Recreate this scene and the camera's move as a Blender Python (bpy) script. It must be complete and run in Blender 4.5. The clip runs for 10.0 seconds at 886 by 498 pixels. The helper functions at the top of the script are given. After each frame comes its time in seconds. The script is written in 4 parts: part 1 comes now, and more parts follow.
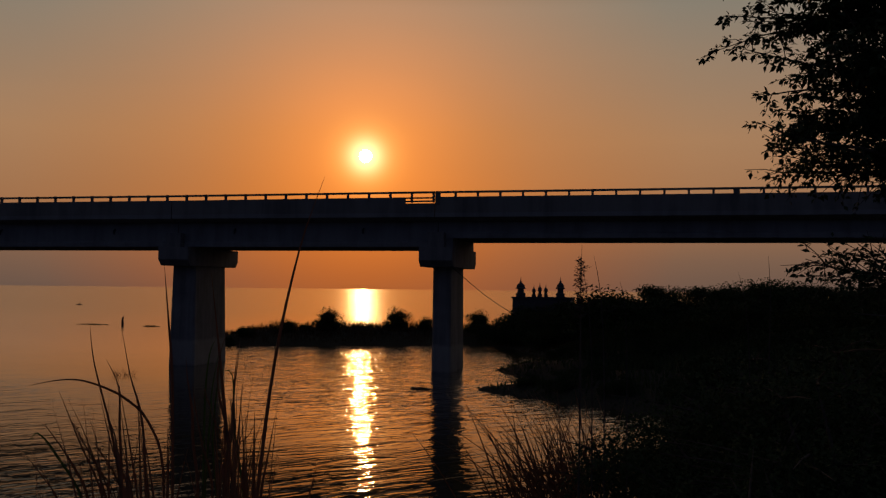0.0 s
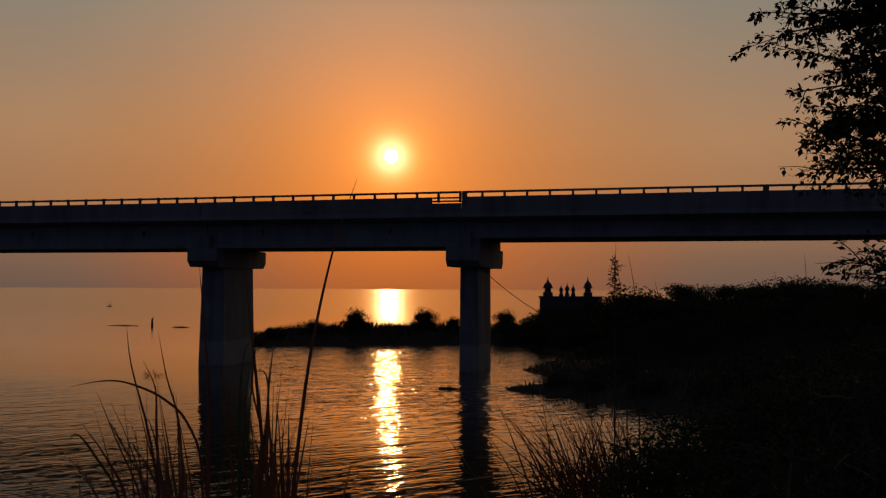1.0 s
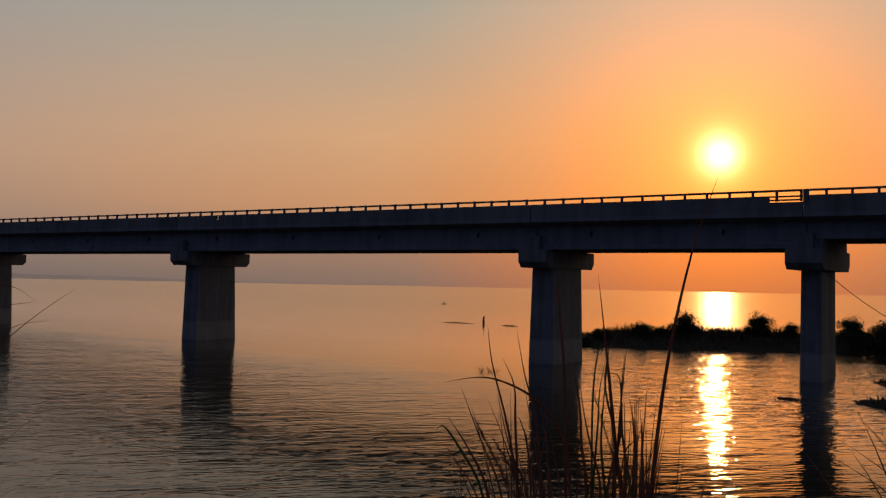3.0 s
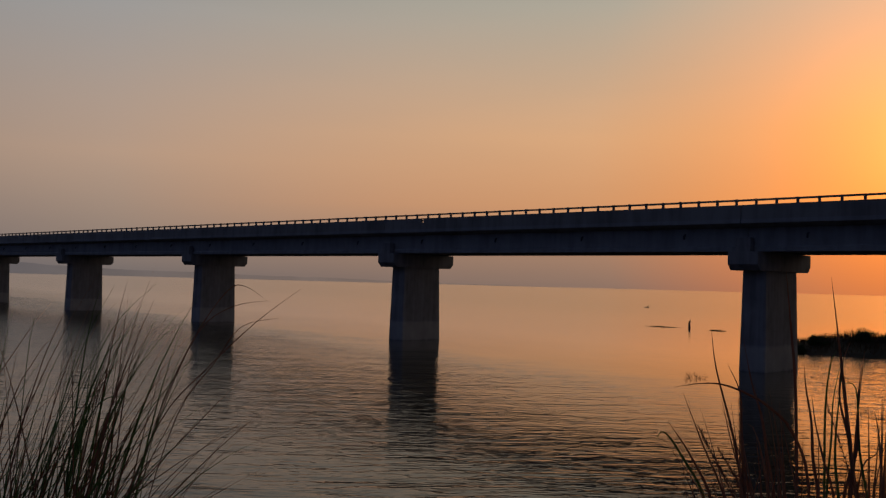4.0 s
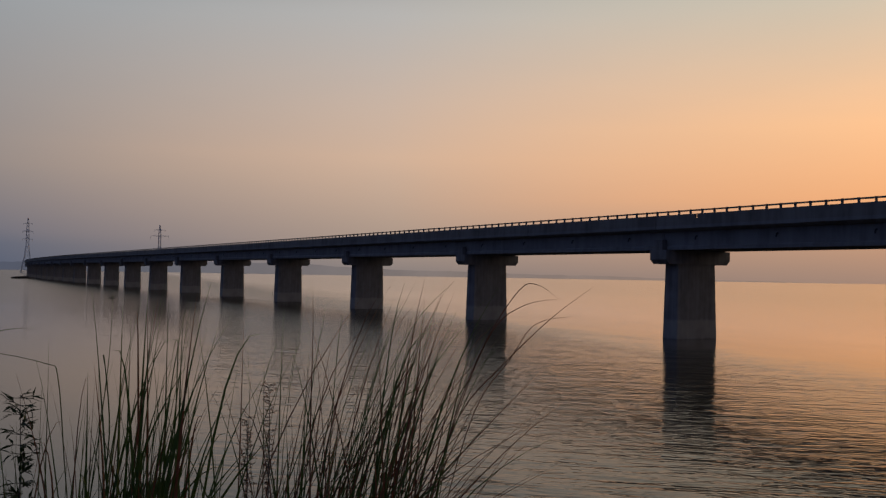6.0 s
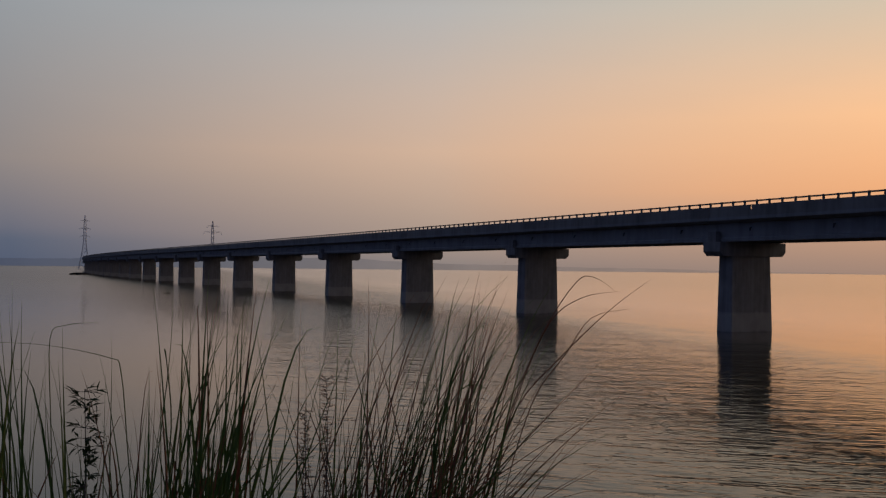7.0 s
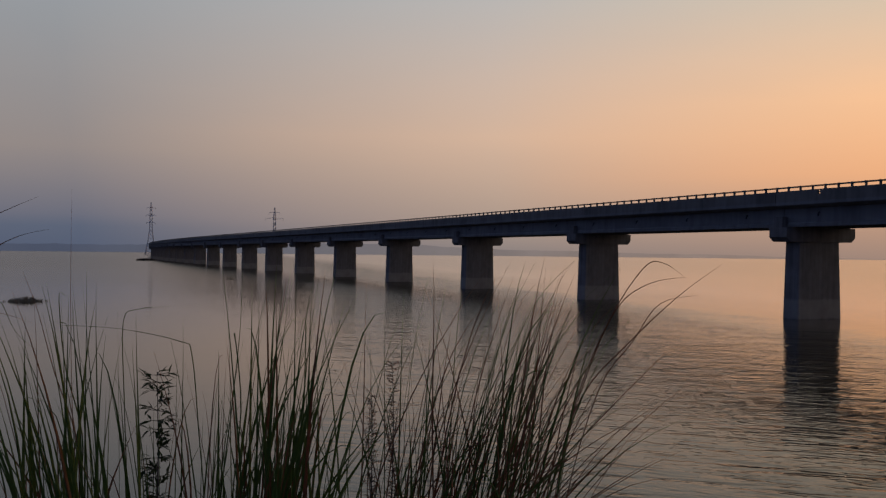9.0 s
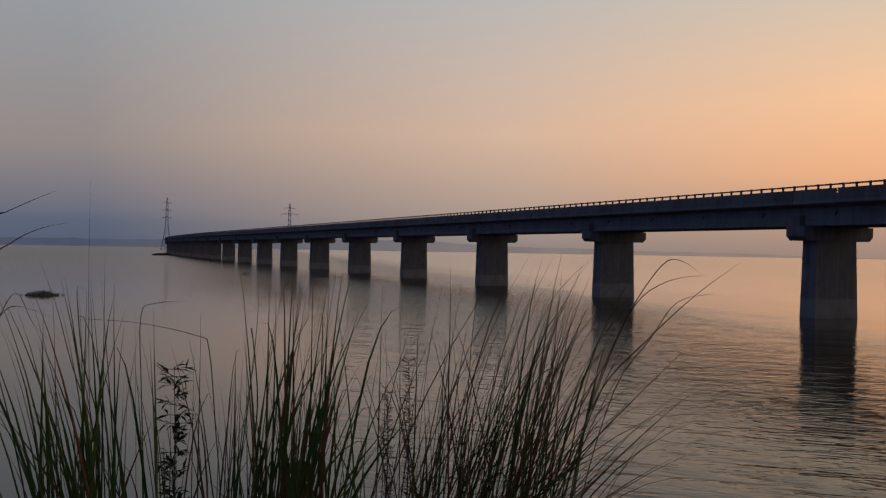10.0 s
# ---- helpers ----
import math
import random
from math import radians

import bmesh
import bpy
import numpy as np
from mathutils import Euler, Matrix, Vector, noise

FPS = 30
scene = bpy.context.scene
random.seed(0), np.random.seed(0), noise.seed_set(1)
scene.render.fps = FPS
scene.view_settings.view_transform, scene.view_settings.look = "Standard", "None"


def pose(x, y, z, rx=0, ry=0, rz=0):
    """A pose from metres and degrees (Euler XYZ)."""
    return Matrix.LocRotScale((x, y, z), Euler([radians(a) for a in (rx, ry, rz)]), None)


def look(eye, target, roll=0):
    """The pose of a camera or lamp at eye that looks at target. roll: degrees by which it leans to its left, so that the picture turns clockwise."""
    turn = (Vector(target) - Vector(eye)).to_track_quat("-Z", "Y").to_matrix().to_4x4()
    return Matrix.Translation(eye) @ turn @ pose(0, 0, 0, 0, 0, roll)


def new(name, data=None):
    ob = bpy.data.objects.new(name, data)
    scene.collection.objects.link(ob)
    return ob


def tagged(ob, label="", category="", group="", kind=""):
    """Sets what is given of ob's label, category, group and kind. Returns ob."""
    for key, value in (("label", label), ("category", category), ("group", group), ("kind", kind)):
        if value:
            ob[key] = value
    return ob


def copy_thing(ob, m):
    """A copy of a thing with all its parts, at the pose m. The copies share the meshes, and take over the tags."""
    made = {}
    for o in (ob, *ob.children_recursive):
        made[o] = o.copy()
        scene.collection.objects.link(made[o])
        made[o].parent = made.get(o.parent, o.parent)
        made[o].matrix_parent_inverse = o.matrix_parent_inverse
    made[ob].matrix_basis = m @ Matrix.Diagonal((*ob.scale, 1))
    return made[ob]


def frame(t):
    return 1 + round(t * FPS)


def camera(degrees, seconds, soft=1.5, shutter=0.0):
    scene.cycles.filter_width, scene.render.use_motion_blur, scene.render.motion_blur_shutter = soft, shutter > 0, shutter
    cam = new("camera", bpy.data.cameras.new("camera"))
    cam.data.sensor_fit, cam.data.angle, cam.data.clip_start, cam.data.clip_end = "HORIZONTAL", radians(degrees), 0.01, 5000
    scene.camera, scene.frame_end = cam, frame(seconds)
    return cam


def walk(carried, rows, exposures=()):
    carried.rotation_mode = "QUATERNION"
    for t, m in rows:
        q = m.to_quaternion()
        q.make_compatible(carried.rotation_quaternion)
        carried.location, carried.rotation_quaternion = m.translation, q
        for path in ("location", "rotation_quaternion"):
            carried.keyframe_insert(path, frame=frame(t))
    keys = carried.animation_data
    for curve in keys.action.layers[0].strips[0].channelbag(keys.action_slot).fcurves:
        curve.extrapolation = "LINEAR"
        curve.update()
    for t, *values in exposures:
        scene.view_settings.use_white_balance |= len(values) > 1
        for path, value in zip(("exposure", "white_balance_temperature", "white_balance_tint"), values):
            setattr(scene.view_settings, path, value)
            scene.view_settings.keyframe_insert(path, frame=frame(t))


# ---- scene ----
cam = camera(49.1, 10.0, soft=1.3)
PATH = [
    (0, (-0.001, -0.004, 5.672), (-4.482, 19.470, 6.492), 0.60),
    (0.5, (-0.027, -0.010, 5.672), (-4.546, 19.456, 6.491), 0.43),
    (1, (-0.061, -0.020, 5.674), (-5.064, 19.327, 6.486), 0.29),
    (1.5, (-0.105, -0.034, 5.671), (-6.137, 19.018, 6.474), 0.26),
    (2, (-0.180, -0.038, 5.664), (-7.861, 18.411, 6.449), 0.50),
    (3.5, (-0.407, -0.136, 5.686), (-13.086, 15.315, 6.418), 1.39),
    (4, (-0.473, -0.180, 5.672), (-14.680, 13.879, 6.375), 1.51),
    (4.5, (-0.530, -0.236, 5.667), (-15.811, 12.650, 6.337), 1.50),
    (5, (-0.575, -0.285, 5.653), (-16.853, 11.317, 6.298), 1.38),
    (5.5, (-0.635, -0.362, 5.650), (-17.627, 10.169, 6.254), 1.23),
    (6, (-0.699, -0.399, 5.662), (-18.182, 9.299, 6.211), 0.97),
    (7.5, (-0.837, -0.440, 5.648), (-18.939, 8.059, 5.971), 0.49),
    (8, (-0.867, -0.453, 5.647), (-19.125, 7.707, 5.884), 0.42),
    (8.5, (-0.881, -0.465, 5.641), (-19.262, 7.417, 5.807), 0.48),
    (9, (-0.903, -0.459, 5.641), (-19.368, 7.225, 5.747), 0.61),
    (9.5, (-0.921, -0.468, 5.640), (-19.435, 7.095, 5.727), 0.97),
    (10, (-0.949, -0.470, 5.636), (-19.527, 6.937, 5.670), 0.99),
]
EXPOSURES = [(0.0, -1.38, 7000.0, 11.0), (1.0, -1.3, 7000.0, 11.0), (1.5, -1.0, 6900.0, 11.0), (2.0, -0.65, 6700.0, 10.0), (3.5, -0.54, 6550.0, 8.0), (4.0, -0.50, 6550.0, 8.0), (5.0, -0.2, 6500.0, 7.0), (6.0, 0.0, 6500.0, 7.0), (8.5, 0.02, 6500.0, 8.0), (10.0, 0.06, 6450.0, 8.0)]
walk(cam, [(t, look(eye, target, roll)) for t, eye, target, roll in PATH], EXPOSURES)

# ---- light ----
SUN_AZ, SUN_EL = 17.6, 7.75
SUN_DIR = Vector((-math.sin(radians(SUN_AZ)) * math.cos(radians(SUN_EL)), math.cos(radians(SUN_AZ)) * math.cos(radians(SUN_EL)), math.sin(radians(SUN_EL))))


class Nodes:
    """A short hand for node trees."""

    def __init__(self, tree):
        self.tree = tree
        tree.nodes.clear()

    def add(self, kind, operation=""):
        node = self.tree.nodes.new(kind)
        if operation:
            node.operation = operation
        return node

    def link(self, a, b):
        self.tree.links.new(a, b)

    def put(self, socket, value):
        if isinstance(value, bpy.types.NodeSocket):
            self.link(value, socket)
        else:
            socket.default_value = value

    def math(self, op, a, b=0.0, c=0.0, clamp=False):
        n = self.add("ShaderNodeMath", op)
        n.use_clamp = clamp
        for s, v in zip(n.inputs, (a, b, c)):
            self.put(s, v)
        return n.outputs[0]

    def mix(self, fac, a, b, blend="MIX"):
        n = self.add("ShaderNodeMix")
        n.data_type, n.blend_type = "RGBA", blend
        for s, v in ((n.inputs[0], fac), (n.inputs[6], a), (n.inputs[7], b)):
            self.put(s, (*v, 1) if isinstance(v, tuple) and len(v) == 3 else v)
        return n.outputs[2]

    def ramp(self, fac, stops, smooth=False):
        n = self.add("ShaderNodeValToRGB")
        n.color_ramp.interpolation = "EASE" if smooth else "LINEAR"
        els = n.color_ramp.elements
        while len(els) < len(stops):
            els.new(0.5)
        for e, (p, c) in zip(els, stops):
            e.position, e.color = p, (*c, 1) if isinstance(c, tuple) else (c, c, c, 1)
        self.put(n.inputs[0], fac)
        return n.outputs[0]

    def noise(self, scale, detail=4, rough=0.55, vector=None, distortion=0.0):
        n = self.add("ShaderNodeTexNoise")
        n.inputs["Scale"].default_value, n.inputs["Detail"].default_value = scale, detail
        n.inputs["Roughness"].default_value, n.inputs["Distortion"].default_value = rough, distortion
        if vector is not None:
            self.link(vector, n.inputs["Vector"])
        return n.outputs[0]

    def mapped(self, scale=(1, 1, 1), rot=(0, 0, 0), kind="Object"):
        t, m = self.add("ShaderNodeTexCoord"), self.add("ShaderNodeMapping")
        m.inputs["Scale"].default_value, m.inputs["Rotation"].default_value = scale, rot
        self.link(t.outputs[kind], m.inputs["Vector"])
        return m.outputs[0]


def make_world():
    world = bpy.data.worlds.new("evening_sky")
    world.use_nodes = True
    scene.world = world
    n = Nodes(world.node_tree)
    d = n.add("ShaderNodeTexCoord").outputs["Generated"]
    split = n.add("ShaderNodeSeparateXYZ")
    n.link(d, split.inputs[0])
    dot = n.add("ShaderNodeVectorMath", "DOT_PRODUCT")
    n.link(d, dot.inputs[0])
    dot.inputs[1].default_value = SUN_DIR
    cosine = n.math("MAXIMUM", dot.outputs["Value"], 0.0)
    turned = n.math("MULTIPLY_ADD", dot.outputs["Value"], 0.5, 0.5)
    up = n.math("MAXIMUM", split.outputs[2], 0.0)
    # haze by height: opposite the sun, beside it, and nearer to it
    zenith = [(0.42, (0.17, 0.155, 0.15)), (0.58, (0.09, 0.086, 0.088)), (1.0, (0.065, 0.07, 0.085))]
    warm_zenith = [(0.37, (0.34, 0.22, 0.13)), (0.54, (0.11, 0.08, 0.06)), (1.0, (0.065, 0.07, 0.085))]
    east = n.ramp(up, [(0.0, (0.038, 0.057, 0.135)), (0.2, (0.044, 0.067, 0.17)), (1.0, (0.055, 0.075, 0.145))])
    north = n.ramp(up, [(0.0, (0.088, 0.108, 0.168)), (0.024, (0.107, 0.126, 0.182)), (0.036, (0.150, 0.153, 0.197)), (0.10, (0.292, 0.248, 0.238)), (0.25, (0.305, 0.325, 0.352))] + zenith)
    beside = n.ramp(up, [(0.0, (0.245, 0.21, 0.205)), (0.03, (0.40, 0.30, 0.25)), (0.12, (0.66, 0.45, 0.33)), (0.26, (0.48, 0.46, 0.45))] + zenith)
    near = n.ramp(up, [(0.0, (0.37, 0.24, 0.185)), (0.03, (0.50, 0.29, 0.195)), (0.08, (0.88, 0.42, 0.20)), (0.15, (0.96, 0.54, 0.29)), (0.28, (0.60, 0.55, 0.45))] + warm_zenith)
    base = n.mix(n.ramp(turned, [(0.35, 0.0), (0.62, 1.0)], True), east, north)
    base = n.mix(n.ramp(turned, [(0.668, 0.0), (0.845, 1.0)]), base, beside)
    base = n.mix(n.ramp(turned, [(0.845, 0.0), (0.972, 1.0)]), base, near)
    core = n.ramp(up, [(0.0, (0.74, 0.20, 0.05)), (0.04, (0.85, 0.235, 0.055)), (0.09, (1.0, 0.34, 0.08)), (0.16, (1.0, 0.44, 0.155)), (0.28, (0.92, 0.61, 0.38))] + warm_zenith)
    base = n.mix(n.ramp(turned, [(0.972, 0.0), (0.993, 0.6), (0.999, 1.0)]), base, core)
    # the sun's own glow in the haze
    for power, colour in ((60, (0.72, 0.15, 0.0)), (300, (0.8, 0.22, 0.02)), (2500, (1.0, 0.55, 0.08)), (3500, (0.65, 0.5, 0.24)), (9000, (2.7, 2.2, 1.5))):
        lobe = n.math("POWER", cosine, float(power))
        base = n.mix(1.0, base, n.mix(lobe, (0.0, 0.0, 0.0), colour), "ADD")
    disc = n.math("GREATER_THAN", dot.outputs["Value"], math.cos(radians(0.38)))
    base = n.mix(1.0, base, n.mix(disc, (0.0, 0.0, 0.0), (22.0, 19.0, 14.0)), "ADD")
    streaks = n.noise(1.0, 4, 0.55, n.mapped((2.5, 2.5, 14.0), kind="Generated"), 0.6)
    base = n.mix(1.0, base, n.ramp(streaks, [(0.3, (0.965, 0.97, 0.98)), (0.7, (1.0, 0.99, 0.985))]), "MULTIPLY")
    haze = n.add("ShaderNodeBackground")
    n.link(base, haze.inputs[0])
    haze.inputs[1].default_value = 1.0
    sky = n.add("ShaderNodeTexSky")
    sky.sky_type, sky.sun_disc, sky.dust_density = "NISHITA", False, 5.0
    sky.sun_elevation, sky.sun_rotation = radians(SUN_EL), radians(-SUN_AZ)
    air = n.add("ShaderNodeBackground")
    n.link(sky.outputs[0], air.inputs[0])
    air.inputs[1].default_value = 0.0015
    both, out = n.add("ShaderNodeAddShader"), n.add("ShaderNodeOutputWorld")
    n.link(haze.outputs[0], both.inputs[0]), n.link(air.outputs[0], both.inputs[1]), n.link(both.outputs[0], out.inputs[0])


make_world()
lamp = bpy.data.lights.new("sun", "SUN")
lamp.energy, lamp.angle, lamp.color = 0.15, radians(0.76), (1.0, 0.52, 0.19)
sun = new("sun", lamp)
sun.rotation_mode = "QUATERNION"
sun.rotation_quaternion = SUN_DIR.to_track_quat("Z", "Y")

# ---- materials ----


def material(name):
    m = bpy.data.materials.new(name)
    m.use_nodes = True
    n = Nodes(m.node_tree)
    out, bsdf = n.add("ShaderNodeOutputMaterial"), n.add("ShaderNodeBsdfPrincipled")
    n.link(bsdf.outputs[0], out.inputs[0])
    return m, n, bsdf


def bump(n, bsdf, height, strength, distance):
    b = n.add("ShaderNodeBump")
    n.put(b.inputs["Height"], height)
    b.inputs["Strength"].default_value, b.inputs["Distance"].default_value = strength, distance
    n.link(b.outputs[0], bsdf.inputs["Normal"])
    n.link(b.outputs[0], bsdf.inputs["Coat Normal"])


def concrete_material(name, light, dark, streak=True):
    m, n, bsdf = material(name)
    blotch = n.noise(0.35, 6, 0.6, n.mapped())
    drip = n.noise(1.0, 5, 0.6, n.mapped((1.6, 1.6, 0.12)))
    grain = n.noise(14, 4, 0.6, n.mapped())
    fac = n.math("ADD", n.math("MULTIPLY", blotch, 0.5), n.math("MULTIPLY", drip, 0.5))
    colour = n.ramp(fac, [(0.32, dark), (0.55, light), (0.75, tuple(min(1, c * 1.15) for c in light))])
    colour = n.mix(n.math("MULTIPLY", grain, 0.25), colour, dark)
    n.link(colour, bsdf.inputs["Base Color"])
    bsdf.inputs["Roughness"].default_value = 0.85
    bump(n, bsdf, grain, 0.4, 0.02)
    return m


def pier_material():
    """Concrete with the paler band that the high water left."""
    m, n, bsdf = material("pier_concrete")
    blotch = n.noise(0.5, 6, 0.62, n.mapped())
    drip = n.noise(1.0, 5, 0.62, n.mapped((2.2, 2.2, 0.15)))
    grain = n.noise(12, 4, 0.6, n.mapped())
    fac = n.math("ADD", n.math("MULTIPLY", blotch, 0.45), n.math("MULTIPLY", drip, 0.55))
    colour = n.ramp(fac, [(0.3, (0.125, 0.112, 0.10)), (0.55, (0.27, 0.242, 0.215)), (0.75, (0.37, 0.335, 0.30))])
    where = n.add("ShaderNodeSeparateXYZ")
    n.link(n.mapped(), where.inputs[0])
    edge = n.math("ADD", where.outputs[2], n.math("MULTIPLY", n.noise(1.2, 3, 0.5, n.mapped()), 0.35))
    silt = n.ramp(n.math("DIVIDE", edge, 3.0), [(0.06, 0.1), (0.11, 0.55), (0.62, 0.62), (0.70, 0.0)])
    colour = n.mix(silt, colour, n.ramp(blotch, [(0.3, (0.39, 0.335, 0.27)), (0.7, (0.52, 0.46, 0.38))]))
    n.link(colour, bsdf.inputs["Base Color"])
    bsdf.inputs["Roughness"].default_value = 0.85
    bump(n, bsdf, grain, 0.4, 0.02)
    return m


def water_material():
    m, n, bsdf = material("lake_water")
    bsdf.inputs["Base Color"].default_value = (0.045, 0.037, 0.016, 1)
    bsdf.inputs["Specular IOR Level"].default_value = 0.4
    bsdf.inputs["IOR"].default_value = 1.333
    heading = radians(-48)
    turned = n.add("ShaderNodeMapping")
    turned.inputs["Rotation"].default_value = (0, 0, heading)
    n.link(n.add("ShaderNodeTexCoord").outputs["Object"], turned.inputs["Vector"])
    where = n.add("ShaderNodeSeparateXYZ")
    n.link(n.mapped(), where.inputs[0])
    x, y = where.outputs[0], where.outputs[1]

    def slopes(wide, deep, detail, twist, seed, sharp):
        """The slopes of a field of wavelets, along and across their crests, for a height of one metre."""
        step, heights = 0.05, []
        for du, dv in ((0, 0), (step, 0), (0, step)):
            m2 = n.add("ShaderNodeMapping")
            m2.inputs["Scale"].default_value, m2.inputs["Location"].default_value = (wide, deep, 1), (du + seed, dv, seed)
            n.link(turned.outputs[0], m2.inputs["Vector"])
            rise_fall = n.noise(1.0, detail, 0.5, m2.outputs[0], twist)
            crest = n.math("ABSOLUTE", n.math("SUBTRACT", rise_fall, 0.5))
            heights.append(n.math("MULTIPLY_ADD", crest, -sharp, rise_fall))
        return [n.math("MULTIPLY", n.math("SUBTRACT", heights[k], heights[0]), f / step) for k, f in ((1, wide), (2, deep))]

    # the breeze ruffles a lane between the near bank and the bridge; the water beyond it and under the left bank is calm
    patch = n.noise(1.0, 4, 0.6, n.mapped((0.05, 0.09, 1)))
    shift = n.math("MULTIPLY_ADD", patch, 16.0, -8.0)
    beyond = n.math("ADD", n.math("MULTIPLY_ADD", x, 0.2, y), shift)
    lane = n.ramp(n.math("DIVIDE", beyond, 60.0), [(0.62, 1.0), (0.82, 0.14)], True)
    inner = n.math("ADD", n.math("MULTIPLY_ADD", x, 0.27, y), n.math("MULTIPLY", shift, 0.5))
    lane = n.math("MULTIPLY", lane, n.ramp(n.math("DIVIDE", n.math("ADD", inner, 10.0), 40.0), [(0.12, 0.10), (0.40, 1.0)], True))
    cove = n.ramp(n.math("DIVIDE", n.math("ADD", n.math("MULTIPLY_ADD", y, 0.48, x), 10.0), 20.0), [(0.32, 0.0), (0.62, 1.0)], True)
    cove = n.math("MULTIPLY", cove, n.ramp(n.math("DIVIDE", y, 100.0), [(0.30, 0.0), (0.46, 1.0), (0.96, 1.0), (0.99, 0.0)]))
    lane = n.math("MULTIPLY", lane, n.ramp(n.math("MULTIPLY", x, -0.005), [(0.12, 0.24), (0.30, 0.50), (0.50, 1.0)]))
    force = n.math("MAXIMUM", n.math("MULTIPLY", lane, 4.3), n.math("MULTIPLY", cove, 3.1))
    along_slope, across_slope = 0.0, 0.0
    for wide, deep, detail, twist, size, seed, sharp in WAVELETS:
        su, sv = slopes(wide, deep, detail, twist, seed, sharp)
        along_slope = n.math("MULTIPLY_ADD", su, size, along_slope)
        across_slope = n.math("MULTIPLY_ADD", sv, size, across_slope)
    along_slope, across_slope = n.math("MULTIPLY", along_slope, force), n.math("MULTIPLY", across_slope, force)
    c, s = math.cos(heading), math.sin(heading)
    tilt = n.add("ShaderNodeCombineXYZ")
    # normals tilted towards the near bank, added to shorten the piers' reflections
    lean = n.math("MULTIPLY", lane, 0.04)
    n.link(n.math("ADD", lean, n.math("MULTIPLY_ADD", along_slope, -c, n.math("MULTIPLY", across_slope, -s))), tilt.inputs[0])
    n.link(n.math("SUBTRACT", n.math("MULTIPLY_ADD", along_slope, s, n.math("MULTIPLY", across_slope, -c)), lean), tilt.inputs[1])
    tilt.inputs[2].default_value = 1.0
    normal = n.add("ShaderNodeVectorMath", "NORMALIZE")
    n.link(tilt.outputs[0], normal.inputs[0])
    # far out the wavelets are too fine to tell apart and only roughen the sheen
    outer = n.math("MULTIPLY", n.math("SUBTRACT", beyond, 20.0), n.math("SUBTRACT", 1.0, cove))
    off = n.math("MAXIMUM", outer, n.math("MULTIPLY", x, -0.42))
    rough = n.ramp(n.math("DIVIDE", off, 200.0), [(0.08, 0.015), (0.20, 0.05), (0.40, 0.14), (0.75, 0.19), (1.0, 0.20)])
    n.link(rough, bsdf.inputs["Roughness"])
    # a coat added beyond the lane and in the cove brightens the reflections there
    added_sheen = n.math("MAXIMUM", n.ramp(n.math("DIVIDE", outer, 200.0), [(0.08, 0.0), (0.25, 0.8)]), cove)
    bsdf.inputs["Coat IOR"].default_value = 1.333
    for name, value in (("Coat Weight", added_sheen), ("Coat Roughness", rough), ("Coat Normal", normal.outputs[0])):
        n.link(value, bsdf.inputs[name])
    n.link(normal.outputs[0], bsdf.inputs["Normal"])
    return m


def plant_material(name, a, b, c, rough=0.6, thin=0.0):
    m, n, bsdf = material(name)
    tone = n.add("ShaderNodeNewGeometry").outputs["Random Per Island"]
    streak = n.noise(30, 3, 0.6, n.mapped((1, 1, 0.15)))
    colour = n.ramp(tone, [(0.0, a), (0.5, b), (1.0, c)])
    colour = n.mix(n.math("MULTIPLY", streak, 0.5), colour, tuple(x * 0.45 for x in b))
    n.link(colour, bsdf.inputs["Base Color"])
    if thin:
        glow, both = n.add("ShaderNodeBsdfTranslucent"), n.add("ShaderNodeMixShader")
        n.link(colour, glow.inputs[0])
        both.inputs[0].default_value = thin
        n.link(bsdf.outputs[0], both.inputs[1]), n.link(glow.outputs[0], both.inputs[2])
        n.link(both.outputs[0], n.tree.nodes["Material Output"].inputs[0])
    bsdf.inputs["Roughness"].default_value = rough
    bsdf.inputs["Specular IOR Level"].default_value = 0.25
    return m


def earth_material():
    m, n, bsdf = material("bank_earth")
    a, g = n.noise(0.25, 7, 0.65, n.mapped()), n.noise(6, 6, 0.6, n.mapped())
    colour = n.ramp(n.math("ADD", n.math("MULTIPLY", a, 0.6), n.math("MULTIPLY", g, 0.4)), [(0.35, (0.03, 0.026, 0.017)), (0.5, (0.06, 0.05, 0.03)), (0.65, (0.04, 0.046, 0.02))])
    n.link(colour, bsdf.inputs["Base Color"])
    bsdf.inputs["Roughness"].default_value = 0.95
    bump(n, bsdf, g, 0.8, 0.1)
    return m


def plain_material(name, colour, rough=0.7, metal=0.0, vary=0.3, scale=3.0):
    m, n, bsdf = material(name)
    v = n.noise(scale, 5, 0.6, n.mapped())
    n.link(n.ramp(v, [(0.3, tuple(c * (1 - vary) for c in colour)), (0.7, tuple(min(1, c * (1 + vary)) for c in colour))]), bsdf.inputs["Base Color"])
    bsdf.inputs["Roughness"].default_value, bsdf.inputs["Metallic"].default_value = rough, metal
    return m


PIER = pier_material()
GIRDER = concrete_material("girder_concrete", (0.33, 0.31, 0.285), (0.19, 0.175, 0.16))
PARAPET = concrete_material("parapet_concrete", (0.30, 0.27, 0.23), (0.15, 0.13, 0.11))
RAIL = concrete_material("rail_concrete", (0.26, 0.23, 0.19), (0.12, 0.10, 0.08))
ASPHALT = plain_material("asphalt", (0.05, 0.05, 0.05), 0.9)
